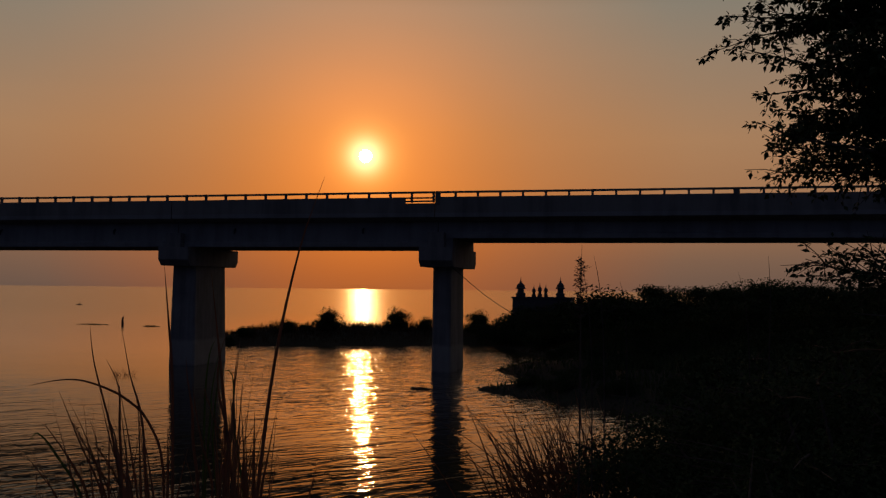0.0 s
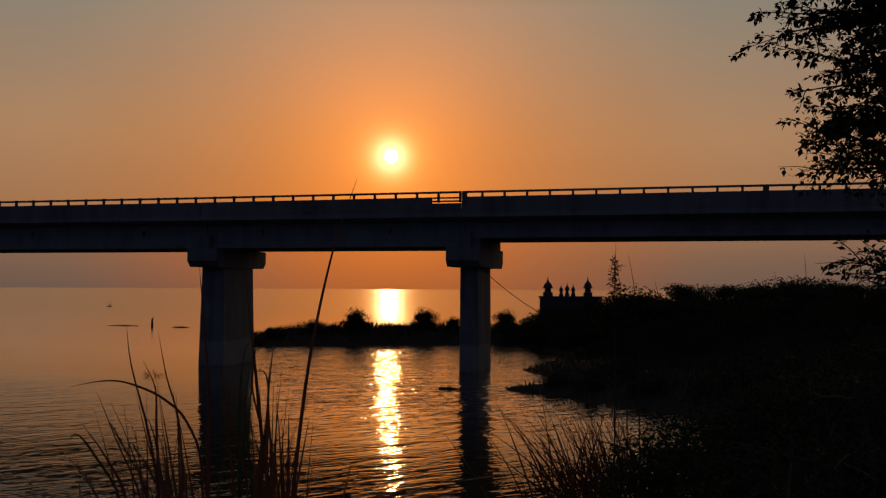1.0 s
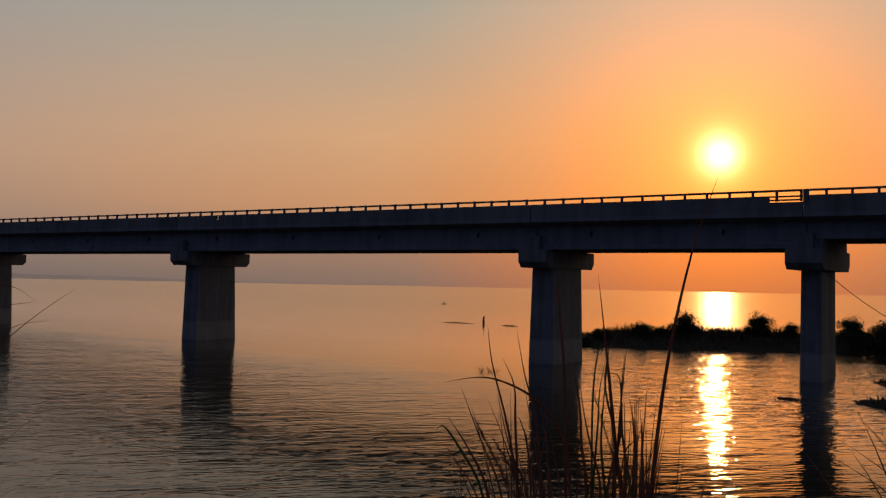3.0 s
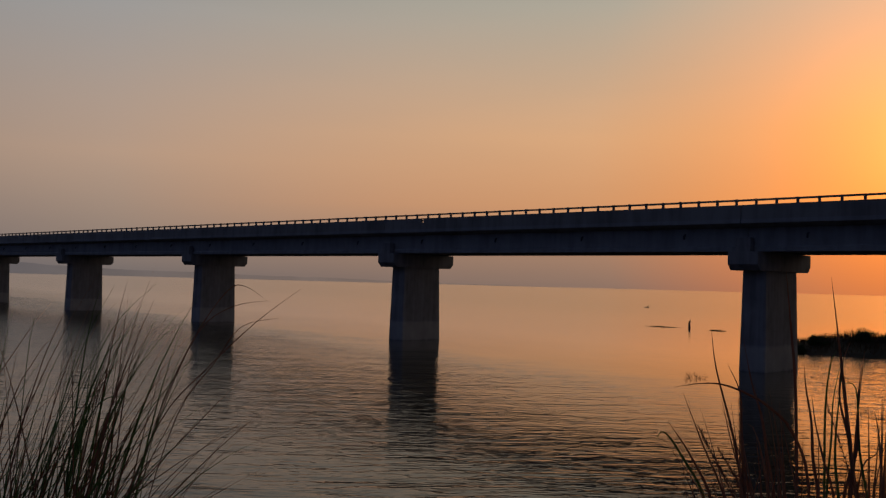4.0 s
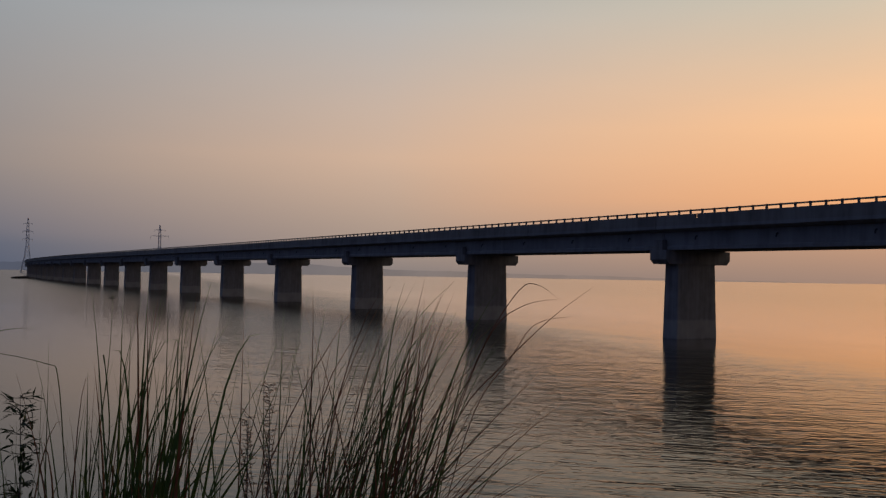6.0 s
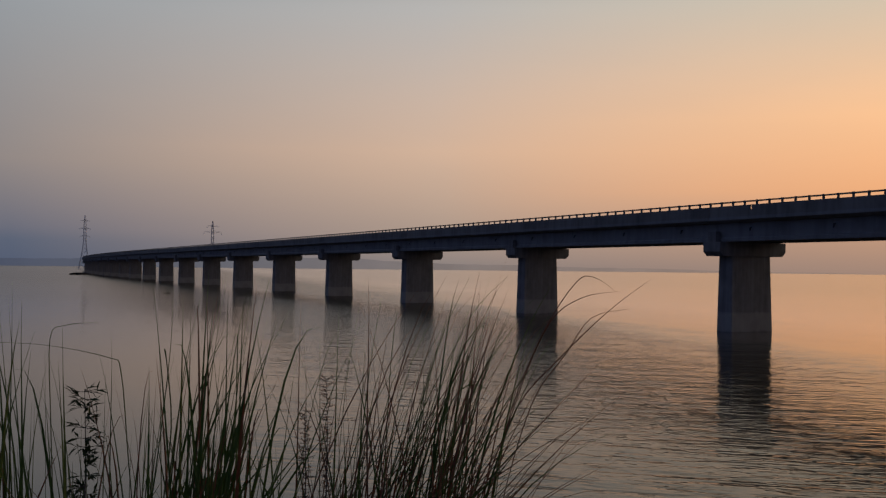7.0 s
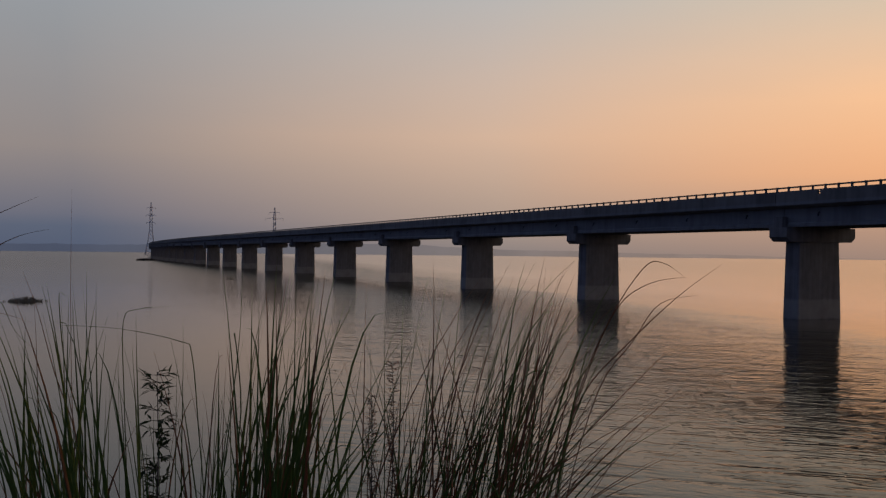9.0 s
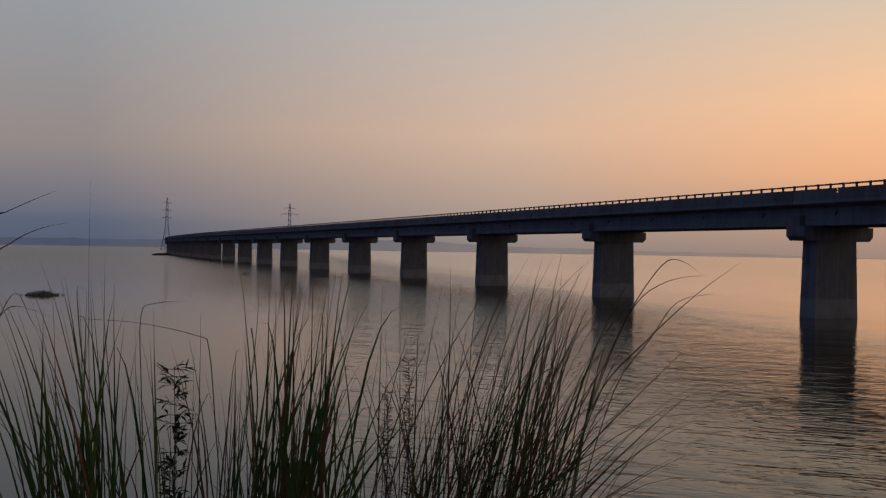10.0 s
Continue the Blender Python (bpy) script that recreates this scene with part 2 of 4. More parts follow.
# wavelets: fineness along and across the crests, detail, twist, height, seed, sharpness of the crests
WAVELETS = ((1.5, 3.6, 2, 0.6, 0.012, 0.0, 0.0), (0.42, 1.6, 1, 0.8, 0.030, 3.7, 0.6), (0.10, 0.36, 1, 0.3, 0.03, 8.1, 0.0))
WATER = water_material()
EARTH = earth_material()
REED = plant_material("reed_green", (0.12, 0.29, 0.06), (0.18, 0.30, 0.08), (0.32, 0.29, 0.11), 0.6, 0.55)
REED_DRY = plant_material("reed_dry", (0.50, 0.20, 0.13), (0.46, 0.25, 0.14), (0.30, 0.15, 0.095), 0.7, 0.55)
SPIT_GRASS = plant_material("brown_grass", (0.13, 0.075, 0.035), (0.16, 0.095, 0.045), (0.11, 0.085, 0.04), 0.8, 0.4)
LEAF = plant_material("leaf_green", (0.035, 0.06, 0.018), (0.055, 0.085, 0.025), (0.08, 0.09, 0.03), 0.5)
SCRUB = plant_material("scrub_green", (0.055, 0.075, 0.028), (0.075, 0.10, 0.033), (0.095, 0.105, 0.042), 0.95)
BARK = plain_material("bark", (0.10, 0.075, 0.055), 0.95, 0, 0.4, 8)
PLASTER = plain_material("dark_masonry", (0.10, 0.092, 0.095), 0.9, 0, 0.15, 1.2)
# pale cool grey imitates the distance haze over the pylons
STEEL = plain_material("hazed_steel", (0.52, 0.54, 0.58), 0.6, 0.0, 0.1)
STRAW = plant_material("bleached_weeds", (0.40, 0.33, 0.22), (0.46, 0.38, 0.26), (0.30, 0.25, 0.16), 0.9)
WOOD = plain_material("wet_wood", (0.07, 0.05, 0.035), 0.8, 0, 0.4, 6)

# ---- building blocks ----


class Shape:
    """Vertices and faces of one mesh."""

    def __init__(self):
        self.v, self.f = [], []

    def box(self, x0, x1, y0, y1, z0, z1):
        k = len(self.v)
        self.v += [(x, y, z) for z in (z0, z1) for y in (y0, y1) for x in (x0, x1)]
        self.f += [tuple(k + i for i in q) for q in ((0, 2, 3, 1), (4, 5, 7, 6), (0, 1, 5, 4), (2, 6, 7, 3), (0, 4, 6, 2), (1, 3, 7, 5))]
        return self

    def prism(self, outline, a, b, place):
        """An outline (u, v), pushed from a to b; place(u, v, w) gives the point."""
        k, m = len(self.v), len(outline)
        self.v += [place(u, v, w) for w in (a, b) for u, v in outline]
        self.f += [tuple(k + i for i in range(m))[::-1], tuple(k + m + i for i in range(m))]
        self.f += [(k + i, k + (i + 1) % m, k + m + (i + 1) % m, k + m + i) for i in range(m)]
        return self

    def tube(self, points, radii, sides=5, flat=1.0, turn=0.0):
        k, rings = len(self.v), len(points)
        for i, p in enumerate(points):
            p = Vector(p)
            way = (Vector(points[min(i + 1, rings - 1)]) - Vector(points[max(i - 1, 0)])).normalized()
            u = way.cross(Vector((math.sin(turn), math.cos(turn), 0.13))).normalized()
            w = way.cross(u)
            for s in range(sides):
                a = 2 * math.pi * s / sides
                q = p + radii[i] * (math.cos(a) * u + flat * math.sin(a) * w)
                self.v.append(tuple(q))
        for i in range(rings - 1):
            for s in range(sides):
                a, b = k + i * sides + s, k + i * sides + (s + 1) % sides
                self.f.append((a, b, b + sides, a + sides))
        self.f.append(tuple(k + s for s in range(sides))[::-1])
        self.f.append(tuple(k + (rings - 1) * sides + s for s in range(sides)))
        return self

    def lathe(self, x, y, profile, sides=12):
        k = len(self.v)
        for r, z in profile:
            self.v += [(x + r * math.cos(2 * math.pi * s / sides), y + r * math.sin(2 * math.pi * s / sides), z) for s in range(sides)]
        for i in range(len(profile) - 1):
            for s in range(sides):
                a, b = k + i * sides + s, k + i * sides + (s + 1) % sides
                self.f.append((a, b, b + sides, a + sides))
        self.f.append(tuple(k + s for s in range(sides))[::-1])
        self.f.append(tuple(k + (len(profile) - 1) * sides + s for s in range(sides)))
        return self

    def leaf(self, p, way, up, length, width):
        """A folded leaf of four triangles, from its stalk."""
        k = len(self.v)
        side = way.cross(up).normalized()
        nrm = side.cross(way)
        mid = p + way * length * 0.45
        for q in (p, mid + side * width * 0.5 + nrm * width * 0.15, mid - nrm * width * 0.05, mid - side * width * 0.5 + nrm * width * 0.15, p + way * length - nrm * length * 0.12):
            self.v.append(tuple(q))
        self.f += [(k, k + 1, k + 2), (k, k + 2, k + 3), (k + 1, k + 4, k + 2), (k + 2, k + 4, k + 3)]

    def mesh(self, name, mat, smooth=False):
        me = bpy.data.meshes.new(name)
        me.from_pydata(self.v, [], self.f)
        me.materials.append(mat)
        if smooth:
            me.polygons.foreach_set("use_smooth", [True] * len(me.polygons))
        me.update()
        return me


def part(name, shape, mat, parent=None, label="", smooth=False):
    ob = new(name, shape.mesh(name, mat, smooth) if isinstance(shape, Shape) else shape)
    ob.parent = parent
    return tagged(ob, label)


def thing(name, label, category, group="", at=(0, 0, 0)):
    ob = new(name)
    ob.location = at
    return tagged(ob, label, category, group)


# ---- ground and water ----
SHORE = [(-17, -3), (-16.5, 4), (-14, 10), (-9, 15), (-3, 19), (2, 25), (5, 33), (7, 39), (3, 43), (-4, 48), (-10.5, 54.1), (-7, 57), (-5.5, 60), (-9.8, 62.5), (-11.6, 67.8), (-8, 74), (-9, 81), (-12.3, 87),
         (-16.6, 97), (-24, 94), (-31, 90), (-39, 86.5), (-47.4, 90), (-47, 98), (-36, 106), (-10, 114), (30, 122), (400, 160), (4700, 400), (4700, -4700), (-4700, -4700), (-4700, -1500), (-60, -70), (-22, -20)]


def shore_distance(x, y):
    """Metres from the waterline, positive on land."""
    x, y = np.asarray(x, float), np.asarray(y, float)
    best, inside = np.full(x.shape, 1e9), np.zeros(x.shape, bool)
    for (ax, ay), (bx, by) in zip(SHORE, SHORE[1:] + SHORE[:1]):
        dx, dy = bx - ax, by - ay
        t = np.clip(((x - ax) * dx + (y - ay) * dy) / (dx * dx + dy * dy), 0, 1)
        best = np.minimum(best, np.hypot(x - ax - t * dx, y - ay - t * dy))
        if ay != by:
            inside ^= ((ay > y) != (by > y)) & (x < dx * (y - ay) / dy + ax)
    return np.where(inside, best, -best)


def height(x, y):
    d = shore_distance(x, y)
    x, y = np.asarray(x, float), np.asarray(y, float)
    ripple = 0.35 * np.sin(0.9 * x + 0.3 * y) * np.sin(0.7 * y - 0.2 * x) + 0.2 * np.sin(2.1 * x + 1.0) * np.sin(1.7 * y)
    d = d + ripple * 1.2
    top = 4.5 - 2.3 * np.clip((y - 24) / 16, 0, 1)
    return np.where(d > 0, top * (1 - np.exp(-np.maximum(d, 0) / 7.0)) + 0.15 * ripple * np.clip(d / 4, 0, 1), -3.0 * (1 - np.exp(np.minimum(d, 0) / 5.0)))


def ground_at(x, y):
    return float(height(np.array([x]), np.array([y]))[0])


def make_ground():
    far = [4800 * 0.62**k for k in range(9)]
    xs = np.array([-f for f in far if f > 75] + list(np.arange(-66, 66, 0.8)) + [f for f in far[::-1] if f > 75])
    ys = np.array([-f for f in far if f > 45] + list(np.arange(-36, 130, 0.8)) + [f for f in far[::-1] if f > 140])
    gx, gy = np.meshgrid(xs, ys)
    gz = height(gx, gy)
    s = Shape()
    s.v = [tuple(p) for p in np.stack([gx, gy, gz], -1).reshape(-1, 3).tolist()]
    w = len(xs)
    s.f = [(j * w + i, j * w + i + 1, (j + 1) * w + i + 1, (j + 1) * w + i) for j in range(len(ys) - 1) for i in range(w - 1)]
    return tagged(part("ground", s, EARTH, smooth=True), "dark earthen lake bank under scrub and reeds", "ground", kind="structure")


def make_water():
    s = Shape()
    edges = [-4850, -1500, -500, -150, 0, 150, 500, 1500, 4850]
    s.v = [(x, y, 0.0) for y in edges for x in edges]
    w = len(edges)
    s.f = [(j * w + i, j * w + i + 1, (j + 1) * w + i + 1, (j + 1) * w + i) for j in range(w - 1) for i in range(w - 1)]
    return tagged(part("water", s, WATER), "calm lake water rippled by a light breeze, reflecting the sunset", "water", kind="structure")


make_ground()
make_water()

# ---- bridge ----
FACE, SPAN, CAP_L, CAP_W = 62.08, 37.5, 8.17, 2.27
END_PIER, FIRST_PIER = -14.8, -33.74
RAIL_TOP, RAIL_LOW, WALL_TOP, SLAB_LOW, GIRDER_LOW, CAP_LOW = 12.02, 11.89, 11.64, 10.15, 8.45, 7.12
BEND_X, BEND_R = -400.0, 4500.0


def along(s, across, z):
    """A point of the bridge: s metres along it (to the far end minus), across it from its face, and up; it bends away far out."""
    z += 0.09 * min(1.0, max(0.0, (s + 34.0) / 30.0)) if z > 11 else 0.0
    if s >= BEND_X:
        return (s, FACE + across, z)
    a = (BEND_X - s) / BEND_R
    r = BEND_R - across
    return (BEND_X - r * math.sin(a), FACE + BEND_R - r * math.cos(a), z)


def beam(shape, s0, s1, outline, step=400.0):
    """A bar along the bridge with an outline (across, z)."""
    n = max(1, int(math.ceil((s1 - s0) / (step if s1 > BEND_X + 1 else 19.0))))
    for i in range(n):
        a, b = s0 + (s1 - s0) * i / n, s0 + (s1 - s0) * (i + 1) / n
        shape.prism(outline, a, b, lambda u, v, w: along(w, u, v))
    return shape


def rect(a, b, c, d):
    return [(a, c), (b, c), (b, d), (a, d)]


def column_shape(hx0=1.0, hy0=2.62, hx1=0.88, hy1=2.45):
    """A wall pier, wider at its foot, about its own middle."""
    s = Shape()
    rings = [(hx0 + 0.02, hy0 + 0.05, -3.2), (hx0, hy0, 0.0), (hx1, hy1, CAP_LOW + 0.004)]
    for hx, hy, z in rings:
        c = 0.12
        s.v += [(-hx + c, -hy, z), (hx - c, -hy, z), (hx, -hy + c, z), (hx, hy - c, z), (hx - c, hy, z), (-hx + c, hy, z), (-hx, hy - c, z), (-hx, -hy + c, z)]
    for r in range(2):
        s.f += [(8 * r + i, 8 * r + (i + 1) % 8, 8 * r + 8 + (i + 1) % 8, 8 * r + 8 + i) for i in range(8)]
    s.f += [tuple(range(8))[::-1], tuple(range(16, 24))]
    return s


def cap_shape(low=CAP_LOW, top=GIRDER_LOW - 0.03, wide=CAP_W, long=CAP_L):
    h, c = long / 2, 0.42
    outline = [(-h, low + c), (-h + c, low), (h - c, low), (h, low + c), (h, top), (-h, top)]
    return Shape().prism(outline, -wide / 2, wide / 2, lambda u, v, w: (w, u, v))


def make_bridge():
    bridge = thing("bridge", "long grey concrete road bridge on wall piers across the lake", "bridge")
    piers = [END_PIER] + [FIRST_PIER - SPAN * k for k in range(0, 41)] + [END_PIER + 30.5, END_PIER + 61.0]
    column = column_shape().mesh("pier", PIER)
    slim = column_shape(0.66, 2.2, 0.62, 2.15).mesh("pier", PIER)
    cap = cap_shape().mesh("pier_cap", PIER)
    block = Shape().box(-0.55, 0.55, -0.28, 0.28, GIRDER_LOW - 0.034, GIRDER_LOW + 0.95).mesh("stopper", PIER)
    bearing = Shape().box(-0.3, 0.3, -0.3, 0.3, GIRDER_LOW - 0.04, GIRDER_LOW + 0.005).mesh("bearing", ASPHALT)
    for s in piers:
        x, y, _ = along(s, CAP_L / 2, 0)
        p = part("pier", slim if s == END_PIER else column, PIER, bridge)
        p.location = (x, y, 0)
        if s < BEND_X:
            p.rotation_euler = (0, 0, -(BEND_X - s) / BEND_R)
        part("pier_cap", cap, PIER, p)
        for side in (-1, 1):
            part("stopper", block, PIER, p).location = (0, side * (CAP_L / 2 - 0.3), 0)
            part("bearing", bearing, ASPHALT, p, "dark rubber bearing").location = (0, side * 2.2, 0)
        if s >= END_PIER:
            part("pedestal", Shape().box(0.05 if s == END_PIER else -1.0, 1.05, -CAP_L / 2 + 0.5, CAP_L / 2 - 0.5, GIRDER_LOW - 0.034, GIRDER_LOW + 0.565), PIER, p)
    spans = [(END_PIER, END_PIER + 30.5, 0.58), (END_PIER + 30.5, END_PIER + 61, 0.58), (FIRST_PIER, END_PIER, 0.0)]
    spans += [(FIRST_PIER - SPAN * (k + 1), FIRST_PIER - SPAN * k, 0.0) for k in range(40)]
    for a, b, lift in spans:
        a, b = a + 0.03, b - 0.03
        low = GIRDER_LOW + lift
        for across in (0.62, CAP_L / 2 - 0.3, CAP_L - 1.22):
            web = [(across, low), (across + 0.6, low), (across + 0.6, low + 0.3), (across + 0.45, low + 0.45), (across + 0.45, SLAB_LOW), (across + 0.12, SLAB_LOW), (across + 0.12, low + 0.42), (across, low + 0.3)]
            part("girder", beam(Shape(), a, b, web), GIRDER, bridge)
        part("deck_slab", beam(Shape(), a, b, [(-0.35, SLAB_LOW + 0.22), (0.3, SLAB_LOW + 0.003), (CAP_L - 0.3, SLAB_LOW + 0.003), (CAP_L + 0.35, SLAB_LOW + 0.22), (CAP_L + 0.35, SLAB_LOW + 0.5), (-0.35, SLAB_LOW + 0.5)]), GIRDER, bridge)
        part("road_surface", beam(Shape(), a, b, rect(0.3, CAP_L - 0.3, SLAB_LOW + 0.5, SLAB_LOW + 0.58)), ASPHALT, bridge)
        joint = b == END_PIER - 0.03
        for edge in (-0.32, CAP_L + 0.12):
            runs = [(a, b - 2.0)] if joint else [(a + 0.35, b)] if lift and a < 0 else [(a, b)]
            if a < -65.9 < b:
                runs = [(a, -66.05), (-65.75, b)]
            for u, v in runs:
                part("parapet", beam(Shape(), u, v, rect(edge, edge + 0.2, SLAB_LOW + 0.5, WALL_TOP)), PARAPET, bridge)
            part("kerb", beam(Shape(), a, b, rect(edge + 0.003, edge + 0.24, SLAB_LOW + 0.503, 11.2)), PARAPET, bridge)
            part("top_rail", beam(Shape(), a, b, rect(edge + 0.01, edge + 0.19, RAIL_LOW, RAIL_TOP)), RAIL, bridge)
            for z in (11.37, 11.59):
                if joint:
                    part("rail", beam(Shape(), b - 2.0, b, rect(edge + 0.04, edge + 0.16, z - 0.05, z + 0.05)), RAIL, bridge)
            if a < -65.9 < b:
                part("rail", beam(Shape(), -66.05, -65.75, rect(edge + 0.04, edge + 0.16, 11.38, 11.46)), RAIL, bridge)
                part("coping", beam(Shape(), -66.05, -65.75, rect(edge, edge + 0.2, 11.58, WALL_TOP)), PARAPET, bridge)
    spout = Shape().tube([(0, 0.15, 9.75), (0, -0.12, 9.62), (0.02, -0.2, 9.35)], [0.07, 0.07, 0.06], 8).mesh("drain_spout", ASPHALT)
    for k in range(34):
        part("drain_spout", spout, ASPHALT, bridge, "dark drain spout").location = along(-20.0 - 9.375 * k, 0.72, 0)
    post = Shape().box(-0.07, 0.07, -0.08, 0.08, WALL_TOP - 0.3, RAIL_TOP + 0.03).mesh("post", RAIL)
    stout = Shape().box(-0.16, 0.16, -0.11, 0.11, 11.15, RAIL_TOP + 0.05).mesh("end_post", RAIL)
    for s in (END_PIER + 0.19, 4.2):
        part("end_post", stout, RAIL, bridge, "stout end post of the railing").location = along(s, -0.22, 0)
    rest = Shape()
    stations = [END_PIER + 1.48 * k - 0.1 for k in range(-1040, 38)]
    for s in stations:
        for across in (-0.22, CAP_L + 0.22):
            x, y, _ = along(s, across, 0)
            if across < 0 and -340 < s:
                part("post", post, RAIL, bridge).location = (x, y, 0)
            else:
                rest.box(x - 0.07, x + 0.07, y - 0.09, y + 0.09, WALL_TOP - 0.05, RAIL_TOP + 0.03)
    tagged(part("far_posts", rest, RAIL, bridge), kind="stuff")
    return bridge


make_bridge()

# ---- plants ----
EYE_Z = 5.67
rng = random.Random(7)


def polar(bearing, far, z=None):
    """A place by its bearing, in degrees to the left of north, and distance from the standpoint."""
    x, y = -far * math.sin(radians(bearing)), far * math.cos(radians(bearing))
    return Vector((x, y, ground_at(x, y) if z is None else z))


def rise(elevation, far):
    return EYE_Z + far * math.tan(radians(elevation))


def curve_points(a, b, c, steps):
    """A smooth arc from a towards b to c."""
    return [(1 - t) ** 2 * a + 2 * t * (1 - t) * b + t * t * c for t in (i / steps for i in range(steps + 1))]


def blade_shape(shape, foot, tip, width, bow=0.35, sag=0.0, steps=6):
    """A grass blade or stalk: an edged, tapering arc. sag: how far the tip droops past its highest point."""
    lean = tip - foot
    knee = foot + Vector((lean.x * bow, lean.y * bow, lean.z * (0.62 + sag)))
    pts = curve_points(foot, knee, tip, steps)
    wobble = Vector((rng.uniform(-1, 1), rng.uniform(-1, 1), 0)) * 0.006 * lean.length
    pts = [p + wobble * math.sin(5 * i / steps) for i, p in enumerate(pts)]
    radii = [width * 0.5 * (0.75 + 0.5 * math.sin(math.pi * min(1.0, 1.3 * i / steps))) * (1 - (i / steps) ** 2.2) + 0.0006 for i in range(steps + 1)]
    shape.tube(pts, radii, 3, 0.45, rng.uniform(0, 3.1))


def reed_clump(label, bearing, far, count, feet, tips, heights, width, singles, mat=REED, dry=0.25, lean=0.0, group="reeds on the bank", depth=1.5):
    """A clump of reeds. feet, tips: half widths in degrees at the foot and the tip; heights: range of elevation of the tips."""
    clump = thing("reed_clump", label, "reeds", group, polar(bearing, far))
    origin = clump.location.copy()
    rest, rest_dry = Shape(), Shape()
    for i in range(count):
        u = rng.gauss(0, 0.5)
        r = far + rng.uniform(-depth, depth)
        foot = polar(bearing + feet * u, r) - origin - Vector((0, 0, 0.05))
        tb = bearing + lean + tips * (0.8 * u + rng.gauss(0, 0.38))
        el = heights[0] + (heights[1] - heights[0]) * rng.random() ** 1.15 - abs(u) * 1.2 * rng.random()
        sag = rng.choice((0.0, 0.05, 0.2, 0.45)) if rng.random() < 0.4 else 0.0
        el -= 4.0 * sag
        tip = polar(tb, r + rng.uniform(-0.5, 0.5), rise(el, r)) - origin
        w = width * rng.uniform(0.5, 1.25)
        is_dry = rng.random() < dry
        if i < singles:
            s = Shape()
            blade_shape(s, foot, tip, w, rng.uniform(0.2, 0.5), sag)
            part("blade", s, REED_DRY if is_dry else mat, clump)
        else:
            blade_shape(rest_dry if is_dry else rest, foot, tip, w, rng.uniform(0.2, 0.5), sag)
    for s, m, nm in ((rest, mat, "undergrowth"), (rest_dry, REED_DRY, "dry_undergrowth")):
        if s.v:
            tagged(part(nm, s, m, clump), kind="stuff")
    return clump


def arc_blade(clump, points, width, mat):
    """One blade of a clump through given places."""
    o = clump.location
    s = Shape()
    pts = [Vector(p) - o for p in points]
    fine = []
    for i in range(len(pts) - 1):
        p0, p1, p2, p3 = pts[max(i - 1, 0)], pts[i], pts[i + 1], pts[min(i + 2, len(pts) - 1)]
        for k in range(4):
            t = k / 4
            fine.append(0.5 * (2 * p1 + (p2 - p0) * t + (2 * p0 - 5 * p1 + 4 * p2 - p3) * t * t + (3 * p1 - p0 - 3 * p2 + p3) * t**3))
    fine.append(pts[-1])
    n = len(fine) - 1
    s.tube(fine, [width * 0.5 * (1 - (i / n) ** 2) * (0.8 + 0.3 * math.sin(3 * i / n)) + 0.0008 for i in range(n + 1)], 4, 0.5)
    return part("blade", s, mat, clump)


def leaf_cloud(shape, centre, size, count, leaf, lumps=7, droop=0.3, spread=0.5):
    """Leaves in uneven lumps round a centre, thinning outwards."""
    balls = []
    for _ in range(lumps):
        d = Vector((rng.gauss(0, spread), rng.gauss(0, spread), rng.gauss(0, spread * 0.84)))
        balls.append((Vector((d.x * size.x, d.y * size.y, d.z * size.z)), rng.uniform(0.28, 0.6)))
    for _ in range(count):
        c, r = rng.choice(balls)
        d = Vector((rng.gauss(0, 1), rng.gauss(0, 1), rng.gauss(0, 1))).normalized() * rng.random() ** 0.45 * r
        p = centre + c + Vector((d.x * size.x, d.y * size.y, d.z * size.z))
        way = Vector((rng.gauss(0, 1), rng.gauss(0, 1), rng.gauss(-droop, 0.6))).normalized()
        up = Vector((rng.gauss(0, 0.6), rng.gauss(0, 0.6), 1)).normalized()
        shape.leaf(p, way, up, leaf * rng.uniform(0.6, 1.2), leaf * rng.uniform(0.3, 0.5))
    return balls


def make_bush(name, label, at, wide, tall, count, leaf, group="", lumps=9, mat=SCRUB, category="bush", full=False):
    bush = thing(name, label, category, group, at)
    crown, stems = Shape(), Shape()
    if full:
        balls = leaf_cloud(crown, Vector((0, 0, tall * 0.52)), Vector((wide * 0.46, wide * 0.46, tall * 0.46)), count, leaf, lumps, spread=0.32)
        balls += leaf_cloud(crown, Vector((0, 0, tall * 0.22)), Vector((wide * 0.48, wide * 0.48, tall * 0.34)), count, leaf, lumps, spread=0.34)
    else:
        balls = leaf_cloud(crown, Vector((0, 0, tall * 0.55)), Vector((wide * 0.5, wide * 0.5, tall * 0.5)), count, leaf, lumps)
    for c, _ in balls:
        end = Vector((c.x, c.y, tall * 0.55 + c.z))
        stems.tube(curve_points(Vector((rng.uniform(-0.1, 0.1) * wide, rng.uniform(-0.1, 0.1) * wide, -0.15)), Vector((c.x * 0.3, c.y * 0.3, end.z * 0.6)), end, 4), [0.03 * tall * (1 - 0.2 * k) for k in range(5)], 5)
    for _ in range(lumps * 2):
        c, r = rng.choice(balls)
        a = Vector((c.x, c.y, tall * 0.55 + c.z))
        b = a + Vector((rng.gauss(0, 0.35) * wide * r, rng.gauss(0, 0.35) * wide * r, abs(rng.gauss(0.1, 0.2)) * tall * r))
        stems.tube([a, (a + b) / 2 + Vector((0, 0, 0.02)), b], [0.008 * tall, 0.006 * tall, 0.002 * tall], 4)
    part("wood", stems, BARK, bush)
    part("crown", crown, mat, bush)
    return bush


